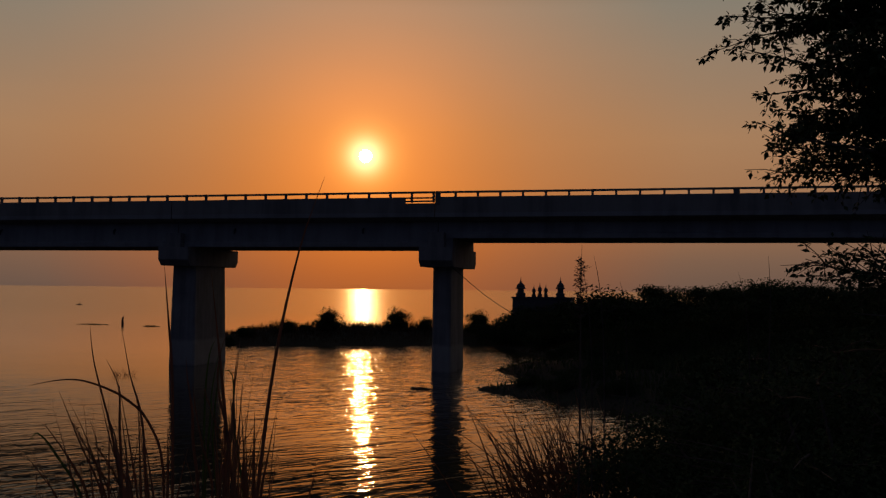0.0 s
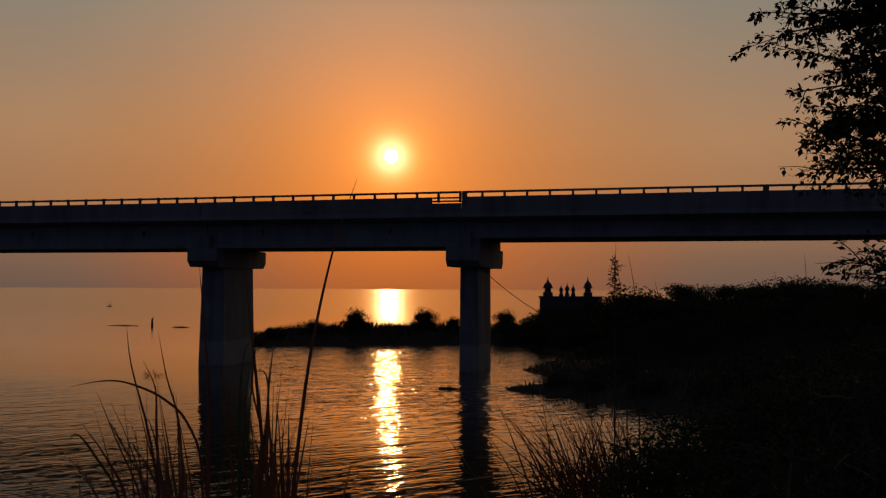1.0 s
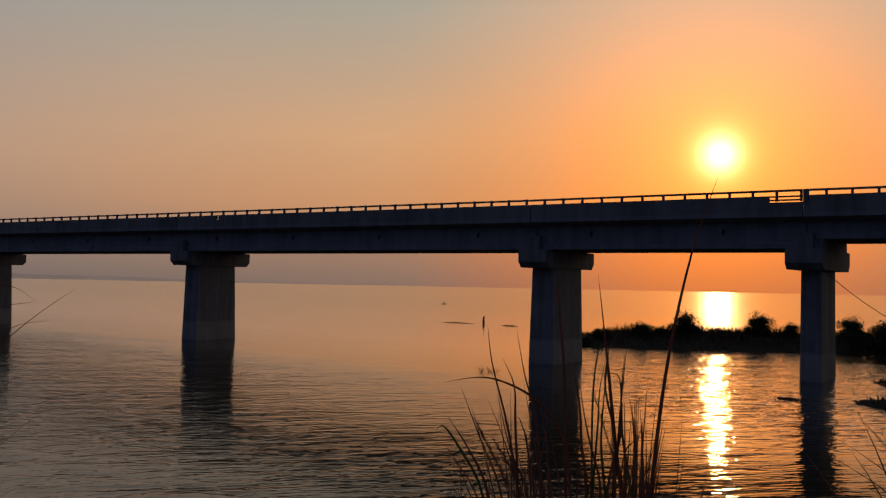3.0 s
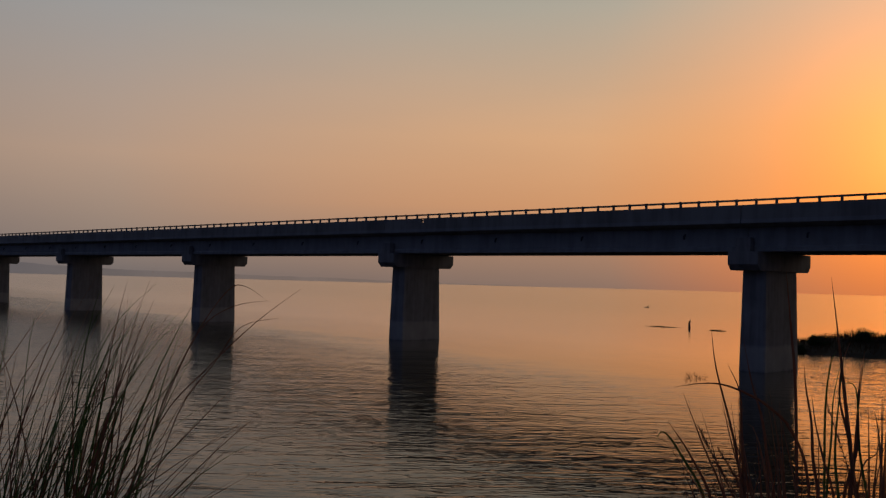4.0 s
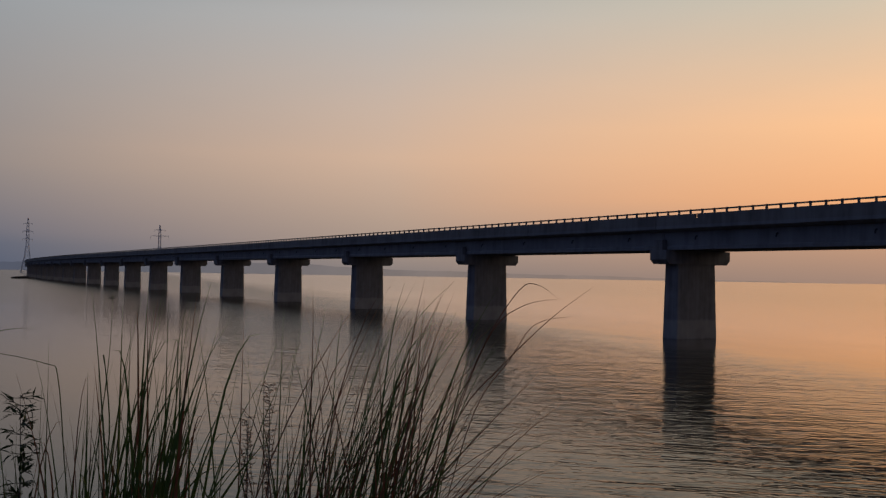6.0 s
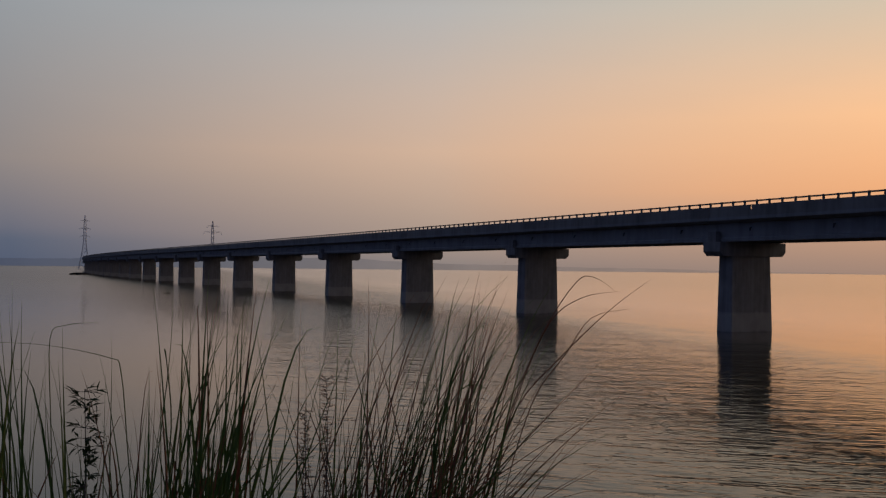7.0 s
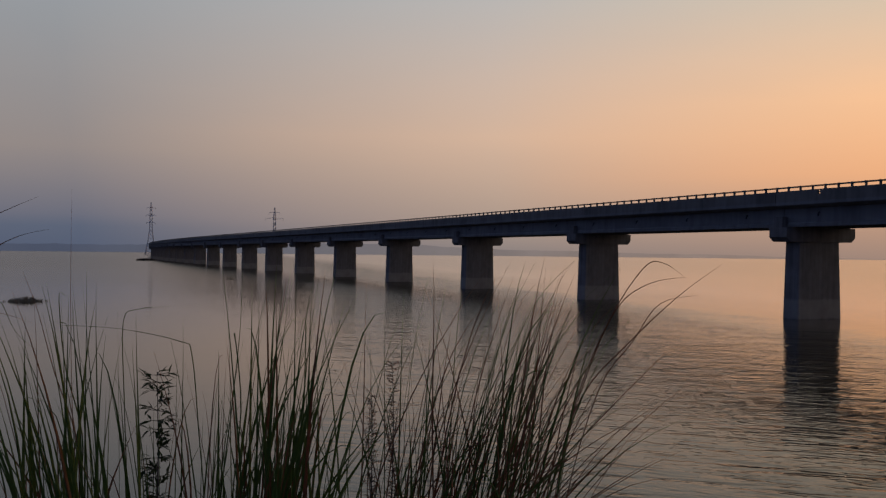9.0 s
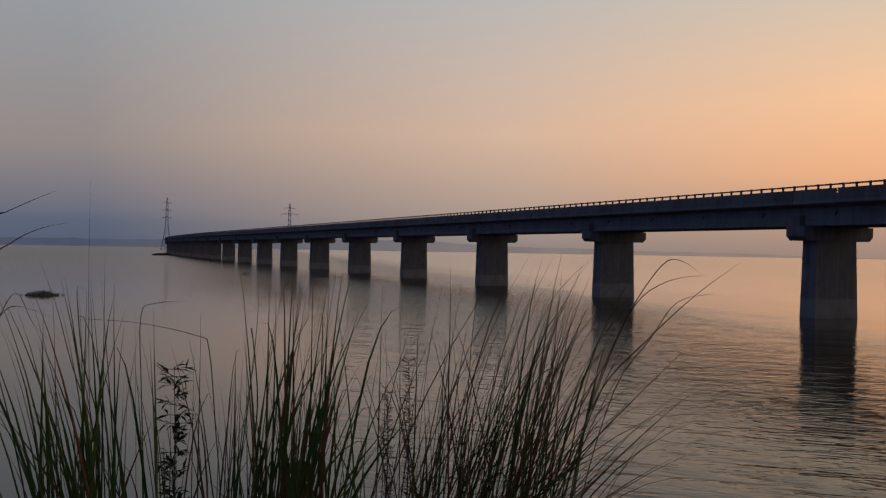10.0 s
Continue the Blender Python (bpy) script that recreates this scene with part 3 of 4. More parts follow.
def spray(clump, width, mat, course):
    """A blade of a clump along bearings, distances and heights, rooted in the ground below its first point."""
    foot = polar(course[0][0], course[0][1])
    return arc_blade(clump, [foot - Vector((0, 0, 0.05))] + [polar(*place) for place in course if place[2] > foot.z + 0.1], width, mat)


# clumps of the near bank
left_clump = reed_clump("tall dark reeds with drooping blades on the lake bank", 31.0, 7.0, 40, 3.4, 4.4, (-10.0, -4.5), 0.020, 34, mat=REED_DRY, dry=0.5, lean=1.0, depth=1.0)
mid_clump = reed_clump("stiff upright dark reeds on the lake bank", 25.0, 7.2, 34, 1.6, 2.0, (-9.5, -4.5), 0.024, 30, mat=REED_DRY, dry=0.5, lean=-0.2, depth=1.0)
big_clump = reed_clump("dense clump of tall green grass leaning in the breeze", 70.2, 13.7, 120, 4.6, 7.8, (-8.0, 0.5), 0.024, 120, lean=-3.6, dry=0.6, depth=1.3)
far_left_clump = reed_clump("tall green grass with thin straight blades on the bank", 81.4, 9.3, 96, 3.0, 4.8, (-9.0, 0.0), 0.025, 96, dry=0.2, lean=-1.2, depth=0.8)
edge_clump = reed_clump("green grass blades at the water's edge", 91.0, 8.5, 84, 3.4, 4.8, (-9.5, -0.8), 0.024, 84, dry=0.12, lean=1.2, depth=0.8)
fan_clump = reed_clump("thin reddish grass fanning low over the water", 67.2, 13.0, 46, 2.2, 4.2, (-11.0, -2.5), 0.019, 46, dry=0.7, lean=-5.0, depth=0.8)
sparse_clump = reed_clump("few thin grass blades between the denser clumps", 86.0, 9.0, 30, 2.6, 3.4, (-10.0, -2.5), 0.015, 30, dry=0.4, lean=0.4, depth=0.8)
low_clump = reed_clump("short green grass at the foot of the reeds", 81.6, 8.6, 60, 3.2, 4.4, (-13.0, -7.5), 0.021, 60, dry=0.1, lean=-0.4, depth=0.6)
low_big_clump = reed_clump("short leaning grass at the foot of the dense clump", 70.8, 12.2, 60, 4.6, 6.6, (-12.0, -6.0), 0.022, 60, dry=0.35, lean=-2.4, depth=0.8)
right_clump = reed_clump("brown reeds fanning over the water from the scrub", 4.4, 12.5, 135, 2.8, 4.8, (-9.8, -5.4), 0.024, 135, mat=REED_DRY, dry=0.6, lean=2.4, depth=1.2)

# the tall leaning stalk, and blades that stand out from the clumps
arc_blade(mid_clump, [polar(23.9, 8.7), polar(23.5, 8.7, rise(-11.0, 8.7)), polar(22.7, 8.7, rise(-4.2, 8.7)), polar(21.4, 8.7, rise(2.2, 8.7)), polar(20.0, 8.7, rise(6.5, 8.7))], 0.036, REED_DRY)
arc_blade(left_clump, [polar(28.2, 9.0), polar(28.4, 9.0, rise(-6, 9)), polar(28.7, 9.0, rise(-2, 9)), polar(29.0, 9.0, rise(1.2, 9))], 0.030, REED_DRY)
spray(left_clump, 0.02, REED_DRY, [(28.8, 6.7, 4.44), (29.7, 6.7, 4.78), (30.9, 6.7, 4.93), (32.1, 6.7, 5.01), (33.4, 6.7, 5.06), (34.6, 6.7, 5.06), (36.0, 6.7, 5.03)])
spray(left_clump, 0.03, REED_DRY, [(31.0, 9.1, 3.81), (31.2, 9.1, 4.42), (31.3, 9.1, 4.77), (32.0, 9.1, 5.02)])
spray(mid_clump, 0.034, REED_DRY, [(26.9, 9.9, 3.69), (27.2, 9.9, 4.12), (27.3, 9.9, 4.45), (27.6, 9.9, 4.77), (27.7, 9.9, 4.99)])
spray(mid_clump, 0.026, REED_DRY, [(26.1, 9.8, 3.7), (26.7, 9.8, 4.13), (27.1, 9.9, 4.45), (27.3, 9.9, 4.72)])
spray(mid_clump, 0.028, REED_DRY, [(25.4, 9.8, 3.71), (25.3, 9.8, 4.2), (25.9, 9.8, 4.68), (25.8, 9.8, 5.01), (25.4, 9.8, 5.23)])
spray(mid_clump, 0.024, REED, [(26.6, 9.9, 3.7), (26.6, 9.9, 4.57), (26.4, 9.8, 5.0), (26.1, 9.8, 5.14)])
spray(mid_clump, 0.022, REED, [(26.5, 9.9, 3.7), (26.3, 9.8, 4.35), (26.2, 9.9, 4.68), (25.8, 9.8, 5.09)])
spray(mid_clump, 0.03, REED_DRY, [(25.7, 9.8, 3.71), (25.0, 9.8, 4.26), (25.0, 9.8, 4.69), (24.8, 9.8, 5.07)])
spray(mid_clump, 0.016, REED_DRY, [(25.0, 9.8, 3.72), (24.7, 9.8, 4.1), (24.1, 9.8, 4.21), (23.8, 9.8, 4.33)])
spray(left_clump, 0.029, REED_DRY, [(31.0, 9.1, 3.74), (31.6, 9.1, 4.36), (32.6, 9.1, 4.97), (32.9, 9.1, 5.33)])
spray(left_clump, 0.027, REED_DRY, [(29.7, 9.1, 3.74), (30.0, 9.1, 4.46), (30.7, 9.1, 4.87), (31.2, 9.1, 5.28)])
spray(left_clump, 0.024, REED_DRY, [(31.9, 9.1, 3.74), (33.3, 9.1, 4.31), (34.4, 9.1, 4.75)])
spray(left_clump, 0.035, REED_DRY, [(32.7, 9.1, 3.75), (33.8, 9.1, 4.16), (35.2, 9.1, 4.49)])
spray(left_clump, 0.029, REED, [(33.0, 9.1, 3.75), (34.5, 9.1, 4.21), (35.4, 9.1, 4.39), (35.8, 9.1, 4.33)])
spray(left_clump, 0.024, REED_DRY, [(30.4, 9.1, 3.74), (31.5, 9.1, 4.2), (32.3, 9.1, 4.72)])
spray(mid_clump, 0.045, REED_DRY, [(24.8, 9.8, 3.56), (25.2, 9.8, 4.01), (25.7, 9.8, 4.8), (26.0, 9.8, 5.25), (26.4, 9.8, 5.82)])
spray(mid_clump, 0.035, REED_DRY, [(25.4, 9.8, 3.56), (25.2, 9.8, 4.01), (25.0, 9.8, 4.58), (24.7, 9.8, 5.14)])
spray(mid_clump, 0.029, REED, [(25.8, 9.8, 3.56), (26.1, 9.8, 4.12), (26.0, 9.8, 4.57), (25.7, 9.8, 5.11)])
spray(mid_clump, 0.04, REED_DRY, [(23.8, 9.8, 3.56), (23.8, 9.8, 4.01), (23.8, 9.8, 4.45)])
spray(mid_clump, 0.027, REED_DRY, [(23.4, 9.8, 3.56), (23.0, 9.8, 4.01), (22.6, 9.8, 4.41)])
spray(mid_clump, 0.019, REED_DRY, [(20.6, 9.8, 3.57), (20.4, 9.8, 3.74), (20.1, 9.8, 4.02)])
spray(mid_clump, 0.027, REED, [(24.3, 9.8, 3.56), (24.9, 9.8, 4.24), (25.1, 9.8, 4.8), (25.9, 9.8, 4.83)])
spray(big_clump, 0.024, REED_DRY, [(64.3, 13.4, 2.45), (63.1, 13.4, 3.78), (61.3, 13.4, 4.83), (59.5, 13.4, 5.49), (58.5, 13.3, 5.56), (57.3, 13.3, 5.38)])
spray(big_clump, 0.022, REED_DRY, [(64.6, 13.4, 2.44), (62.8, 13.4, 3.93), (61.0, 13.4, 4.94), (59.2, 13.3, 5.29), (57.2, 13.3, 5.38)])
spray(big_clump, 0.026, REED_DRY, [(65.0, 13.2, 2.49), (62.9, 13.2, 3.82), (60.5, 13.2, 4.49), (57.8, 13.1, 5.12), (55.4, 13.1, 5.55)])
spray(big_clump, 0.022, REED_DRY, [(63.7, 13.2, 2.5), (62.0, 13.2, 3.9), (60.1, 13.2, 4.56), (58.7, 13.1, 5.04), (56.6, 13.1, 5.16)])
spray(big_clump, 0.022, REED, [(67.8, 13.3, 2.46), (66.9, 13.3, 3.64), (66.0, 13.2, 4.08), (64.8, 13.2, 4.13), (63.8, 13.2, 3.88)])
spray(big_clump, 0.026, REED, [(68.9, 13.7, 2.35), (68.4, 13.7, 3.56), (66.9, 13.7, 4.78), (65.4, 13.6, 5.58)])
spray(big_clump, 0.026, REED, [(68.3, 13.7, 2.36), (67.4, 13.7, 3.72), (65.6, 13.6, 4.94), (63.2, 13.6, 5.59)])
spray(big_clump, 0.024, REED, [(75.3, 13.4, 2.43), (74.5, 13.4, 3.6), (73.6, 13.4, 4.48), (73.0, 13.3, 4.82)])
spray(big_clump, 0.026, REED_DRY, [(65.9, 13.2, 2.48), (63.4, 13.2, 3.16), (60.7, 13.2, 3.84), (58.3, 13.1, 4.44)])
spray(far_left_clump, 0.011, REED_DRY, [(91.0, 9.1, 3.63), (91.3, 9.1, 4.44), (91.4, 9.2, 5.34), (91.4, 9.2, 6.14)])
spray(far_left_clump, 0.018, REED, [(84.9, 8.9, 3.62), (85.2, 8.9, 4.17), (85.6, 8.9, 4.81), (86.2, 8.9, 4.92), (89.2, 8.9, 5.03), (92.2, 9.0, 5.06)])
spray(far_left_clump, 0.016, REED, [(88.7, 8.9, 3.65), (88.9, 8.9, 4.46), (89.0, 8.9, 5.08), (88.3, 8.9, 5.18), (86.7, 8.9, 5.2)])
spray(far_left_clump, 0.022, REED, [(80.3, 9.2, 3.5), (79.7, 9.2, 4.18), (79.6, 9.2, 4.86), (79.6, 9.2, 5.05), (79.8, 9.2, 5.01), (80.3, 9.2, 4.42)])
spray(far_left_clump, 0.024, REED, [(83.3, 9.3, 3.52), (82.9, 9.3, 4.28), (83.2, 9.3, 4.86), (83.3, 9.3, 4.93), (83.0, 9.3, 4.67)])
spray(far_left_clump, 0.024, REED, [(82.1, 9.3, 3.51), (81.6, 9.2, 4.28), (81.1, 9.2, 4.86), (80.3, 9.2, 5.59)])
spray(far_left_clump, 0.022, REED, [(83.0, 9.3, 3.51), (82.6, 9.3, 4.28), (82.2, 9.3, 4.86), (81.4, 9.2, 5.49)])
spray(far_left_clump, 0.022, REED, [(83.9, 9.3, 3.52), (83.4, 9.3, 4.28), (83.0, 9.3, 4.96), (82.9, 9.3, 5.48)])
spray(far_left_clump, 0.02, REED_DRY, [(90.9, 9.1, 3.63), (91.1, 9.1, 4.17), (92.1, 9.2, 4.67), (92.9, 9.2, 5.16), (93.6, 9.2, 5.47)])
spray(far_left_clump, 0.022, REED, [(90.9, 9.1, 3.63), (90.8, 9.1, 4.17), (91.6, 9.2, 4.71), (91.9, 9.2, 5.16), (91.9, 9.2, 5.3), (91.6, 9.2, 5.27)])
spray(edge_clump, 0.02, REED_DRY, [(97.0, 8.4, 4.9), (96.2, 8.4, 5.48), (95.2, 8.4, 5.64), (94.0, 8.4, 5.74), (92.7, 8.4, 5.79)])
spray(edge_clump, 0.018, REED_DRY, [(97.3, 8.4, 5.13), (96.4, 8.4, 5.77), (95.5, 8.4, 5.85), (94.2, 8.4, 5.95), (93.2, 8.4, 6.02)])
spray(edge_clump, 0.014, REED_DRY, [(97.0, 8.4, 4.78), (96.1, 8.4, 5.01), (95.4, 8.4, 5.17), (94.7, 8.4, 5.19), (93.4, 8.4, 5.12)])
spray(edge_clump, 0.014, REED, [(96.7, 8.6, 4.56), (95.8, 8.6, 5.03), (94.9, 8.6, 5.28), (94.1, 8.6, 5.05), (93.1, 8.6, 4.9)])
for course in (((3.5, 8.6, 4.9), (3.7, 8.5, 5.6), (4.1, 8.4, 5.97)), ((4.2, 8.6, 4.9), (4.4, 8.5, 5.5), (4.7, 8.4, 5.83)), ((4.9, 8.6, 4.9), (4.85, 8.5, 5.7), (4.8, 8.5, 6.08)), ((2.2, 8.8, 4.8), (2.3, 8.7, 5.5), (2.6, 8.6, 5.75)), ((-5.6, 9.4, 4.8), (-5.7, 9.4, 5.6), (-5.6, 9.3, 6.0)), ((-4.6, 9.6, 4.8), (-4.4, 9.5, 5.5), (-4.0, 9.5, 5.85))):
    spray(right_clump, 0.010, BARK, course)


def plume(clump, far, course, width):
    """A stalk with a feathery seed head along its upper half."""
    places = [polar(b, far, rise(e, far)) for b, e in course]
    arc_blade(clump, [polar(course[0][0], far)] + places, width * 0.4, REED_DRY)
    s, o = Shape(), clump.location
    for k in range(150):
        u = rng.random() ** 0.8 * (len(places) - 1)
        i = min(len(places) - 2, int(u))
        p = places[i].lerp(places[i + 1], u - i) - o
        way = (places[i + 1] - places[i]).normalized()
        w = (way * 1.4 + Vector((rng.gauss(0, 0.5), rng.gauss(0, 0.5), rng.gauss(0, 0.4)))).normalized()
        q = p + w * rng.uniform(0.04, 0.10) * (1.15 - u / len(places))
        s.tube([p, q], [0.0035, 0.001], 3)
    return part("seed_head", s, REED_DRY, clump, "feathery brown seed head")


plume(left_clump, 8.9, ((31.2, -12.0), (32.5, -9.6), (33.6, -7.6)), 0.02)
plume(left_clump, 9.1, ((30.6, -12.0), (31.5, -10.2), (32.4, -8.8)), 0.02)
plume(mid_clump, 9.6, ((24.6, -12.0), (25.6, -9.0), (26.6, -6.0)), 0.025)


def make_weed(label, bearing, far, top_el, mat, leaf, gap, spread, bare=0.15):
    """A leafy weed: one stem with whorls of narrow leaves and short side shoots."""
    foot = polar(bearing, far)
    weed = thing("weed", label, "weed", "weeds on the bank", foot)
    tall = rise(top_el, far) - foot.z
    stem, leaves = Shape(), Shape()
    pts = [Vector((0.03 * math.sin(2.2 * k / 8), 0.02 * math.sin(3 * k / 8), tall * k / 8)) for k in range(9)]
    stem.tube(pts, [0.011 * (1 - 0.8 * k / 8) for k in range(9)], 5)
    z = bare * tall
    while z < tall:
        f = z / tall * 8
        p = pts[min(7, int(f))].lerp(pts[min(8, int(f) + 1)], f % 1)
        for _ in range(4):
            a = rng.uniform(0, 6.28)
            w = Vector((math.cos(a), math.sin(a), rng.uniform(-0.1, 0.6))).normalized()
            shoot = leaf * rng.uniform(0.3, 1.0) * spread
            q = p + w * shoot
            stem.tube([p, q], [0.004, 0.002], 3)
            for k in range(4):
                lw = (w + Vector((rng.gauss(0, 0.6), rng.gauss(0, 0.6), rng.gauss(0.0, 0.5)))).normalized()
                leaves.leaf(p.lerp(q, rng.uniform(0.3, 1)), lw, Vector((rng.gauss(0, 0.4), rng.gauss(0, 0.4), 1)), leaf * rng.uniform(0.5, 1.0), leaf * 0.2)
        z += gap * rng.uniform(0.7, 1.3)
    part("stem", stem, BARK, weed)
    part("foliage", leaves, mat, weed)
    return weed


make_weed("leafy green weed with narrow pointed leaves among the grass", 87.4, 8.8, -6.4, LEAF, 0.13, 0.07, 0.9)
make_weed("fine reddish weed with small seed heads among the grass", 74.1, 11.3, -6.2, REED_DRY, 0.045, 0.035, 2.6)
make_weed("fine reddish weed with small seed heads among the grass", 75.2, 11.5, -7.9, REED_DRY, 0.045, 0.035, 2.6)
make_weed("dry leafless weed stalk standing above the scrub", 5.05, 8.5, 1.9, BARK, 0.05, 0.022, 1.3, 0.80)

# scrub of the right-hand bank
water_clump = reed_clump("brown reeds fanning over the water from the scrub", 6.4, 12.8, 80, 3.0, 4.4, (-9.4, -5.2), 0.026, 80, mat=REED_DRY, dry=0.6, lean=1.6, depth=1.0)
tall_clump = reed_clump("tall straight grass blades rising above the dense clump", 67.0, 13.5, 30, 2.4, 2.6, (-3.2, 0.9), 0.030, 30, dry=0.5, lean=-3.2, depth=1.0)
rng.seed(11)
kinds = [make_bush("shrub", "dense dark green shrub on the lake bank", polar(-7.0, 11.0), 3.0, 1.5, 3600, 0.08, "scrub on the bank"),
         make_bush("shrub", "dense dark green shrub on the lake bank", polar(-8.5, 10.0), 3.0, 1.55, 3600, 0.08, "scrub on the bank"),
         make_bush("shrub", "dense dark green shrub on the lake bank", polar(-6.0, 14.0), 3.4, 1.7, 3600, 0.08, "scrub on the bank")]
for bearing, far, size in ((-8.5, 13, 1.0), (-11, 12, 1.05), (-14, 10, 1.05), (-7, 17, 1.1), (-9.5, 16, 1.15), (-5.2, 8.6, 0.62), (-8, 8.2, 0.7), (-9.5, 8.0, 0.75), (-16, 14, 1.2), (-4.2, 12.6, 0.75), (-12, 18, 1.3), (-13, 8, 0.8), (-7.2, 9.2, 0.75), (-6.6, 9.6, 0.7), (0.9, 9.6, 0.55), (-0.6, 10, 0.7), (-2.2, 10, 0.8), (-3.5, 9, 0.8), (-1.5, 12, 0.8), (-3, 13, 1.0), (0.2, 11.4, 0.6)):
    p = polar(bearing, far)
    copy_thing(rng.choice(kinds), pose(p.x, p.y, p.z - 0.1, 0, 0, rng.uniform(0, 360)) @ Matrix.Scale(size, 4))
far_kinds = [make_bush("thicket", "dark overgrown thicket on the far bank", polar(6.0, 93), 8.0, 3.3, 7500, 0.28, "thickets on the bank", 14),
             make_bush("thicket", "dark overgrown thicket on the far bank", polar(2.6, 96), 8.0, 3.4, 7500, 0.28, "thickets on the bank", 14)]
for x, y, size in ((-5, 51, 0.32), (-7.5, 53.6, 0.26), (-2, 49.5, 0.30), (0.5, 47.8, 0.28), (3.4, 46, 0.28), (-5, 56, 0.28), (-7, 69.5, 0.34), (-7.5, 80, 0.4), (1.5, 52, 0.3), (-10.5, 89, 0.85), (-13.4, 94, 0.7), (-12.4, 92, 0.7), (-3.3, 62, 0.4), (-1.2, 65, 0.42), (-15, 96.4, 0.95), (-12.5, 95.8, 1.0), (-10, 95.5, 1.05), (-4.5, 66, 0.35), (-5, 75, 0.5), (-1, 56, 0.3), (2, 50, 0.3), (-3.5, 53, 0.3), (-4.5, 70, 0.42), (-2, 77, 0.6), (1, 64, 0.45), (4, 72, 0.6), (-5, 84, 0.75), (0, 88, 0.85), (-8.5, 91, 0.6), (6, 60, 0.5), (9, 68, 0.6), (5, 80, 0.8), (11, 80, 0.95), (3, 55, 0.35), (9, 52, 0.5), (14, 60, 0.7), (16, 74, 0.9), (8, 94, 1.05), (18, 90, 1.15), (-6, 97, 1.05), (-2, 99, 1.1), (3, 101, 1.05), (12, 103, 1.1), (17, 105, 1.15), (-7, 103, 1.1), (22, 98, 1.1), (27, 107, 1.2), (6, 108, 1.15), (-4.5, 101, 1.05), (0.5, 104, 1.1), (9, 100, 1.0), (14, 98, 1.05), (20, 102, 1.1), (25, 103, 1.1), (-8.5, 99, 1.0), (31, 104, 1.1), (-6.5, 95, 1.15), (-8.2, 94, 1.0), (10, 105, 1.3), (12, 106, 1.3), (4.5, 97, 1.0), (15.5, 107, 1.15)):
    copy_thing(rng.choice(far_kinds), pose(x, y, ground_at(x, y) - 0.2, 0, 0, rng.uniform(0, 360)) @ Matrix.Scale(size * (0.86 if x < -2.6 else 1.03 if y < 93 else 1.15), 4))

# bushes on the low spit beyond the bridge
low_bush = make_bush("bush", "round dark bush on the low grassy spit", polar(19.7, 101), 4.0, 2.6, 2200, 0.24, "bushes on the spit", 14, full=True)
round_bush = make_bush("bush", "round dark bush on the low grassy spit", polar(24.4, 99), 2.2, 1.1, 1200, 0.20, "bushes on the spit", 9, full=True)
for bearing, far, size in ((8.2, 97, 1.5), (7.7, 96.4, 1.4), (7.0, 96, 1.3),  (15.65, 103, 1.05), (13.9, 104, 0.65), (10.8, 105, 0.95), (22.1, 100, 0.66), (25.3, 97, 0.45), (20.9, 101, 0.42), (10.2, 104, 0.4), (12.6, 105, 0.45), (8.1, 98.5, 1.6), (8.5, 97.0, 1.35), (5.3, 97.0, 1.3), (4.3, 89, 1.7), (3.4, 88, 2.1), (2.6, 88, 1.8)):
    p = polar(bearing, far)
    copy_thing(low_bush, pose(p.x, p.y, p.z - 0.1, 0, 0, rng.uniform(0, 360)) @ Matrix.Scale(size, 4))


def make_grass(name, label, box, least, tall, width, per, clear=0.0, mat=SCRUB):
    """Rough grass over the land within a box, so many blades to a square metre."""
    x0, x1, y0, y1 = box
    gen = np.random.default_rng(len(name))
    n = int((x1 - x0) * (y1 - y0) * per)
    px, py = gen.uniform(x0, x1, n), gen.uniform(y0, y1, n)
    pz = height(px, py)
    keep = (pz > least) & (np.hypot(px, py) > clear)
    foot = np.stack([px, py, pz - 0.05], 1)[keep]
    n = len(foot)
    tuft = 0.55 + 0.45 * np.sin(foot[:, 0] * 1.3 + 2 * np.sin(foot[:, 1] * 0.7)) * np.sin(foot[:, 1] * 1.1)
    h = tall * gen.uniform(0.4, 1.15, n) * (0.5 + 0.6 * tuft)
    h = h * np.clip(0.18 + 0.5 * foot[:, 2], 0.18, 1.0)
    lean = gen.normal(0, 0.28, (n, 2)) * h[:, None]
    mid = foot + np.concatenate([lean * 0.35, (h * 0.6)[:, None]], 1)
    tip = foot + np.concatenate([lean, h[:, None]], 1)
    a = gen.uniform(0, 6.28, n)
    off = np.stack([np.cos(a), np.sin(a), 0 * a], 1) * width * 0.5
    back = np.stack([-np.sin(a), np.cos(a), 0 * a], 1) * width * 0.25
    verts = np.stack([foot + off, foot - off, foot + back, mid + off * 0.8, mid - off * 0.8, mid + back * 0.8, tip], 1).reshape(-1, 3)
    k = (np.arange(n) * 7)[:, None]
    quads = np.concatenate([k + np.array(q) for q in ((0, 1, 4, 3), (1, 2, 5, 4), (2, 0, 3, 5))])
    tris = np.concatenate([k + np.array(q) for q in ((3, 4, 6), (4, 5, 6), (5, 3, 6))])
    s = Shape()
    s.v, s.f = verts.tolist(), quads.tolist() + tris.tolist()
    return tagged(part(name, s, mat), label, "grass", kind="stuff")


make_grass("bank_grass", "tall rough grass covering the bank", (-12, 24, 40, 96), 0.06, 1.1, 0.10, 9)
make_grass("near_grass", "low rough grass on the near bank", (-16, 12, 2, 30), 0.3, 0.30, 0.014, 22, 4.0)
make_grass("spit_grass", "rough brown grass covering the low spit", (-53, -8, 85, 112), 0.06, 1.1, 0.05, 26, mat=SPIT_GRASS)


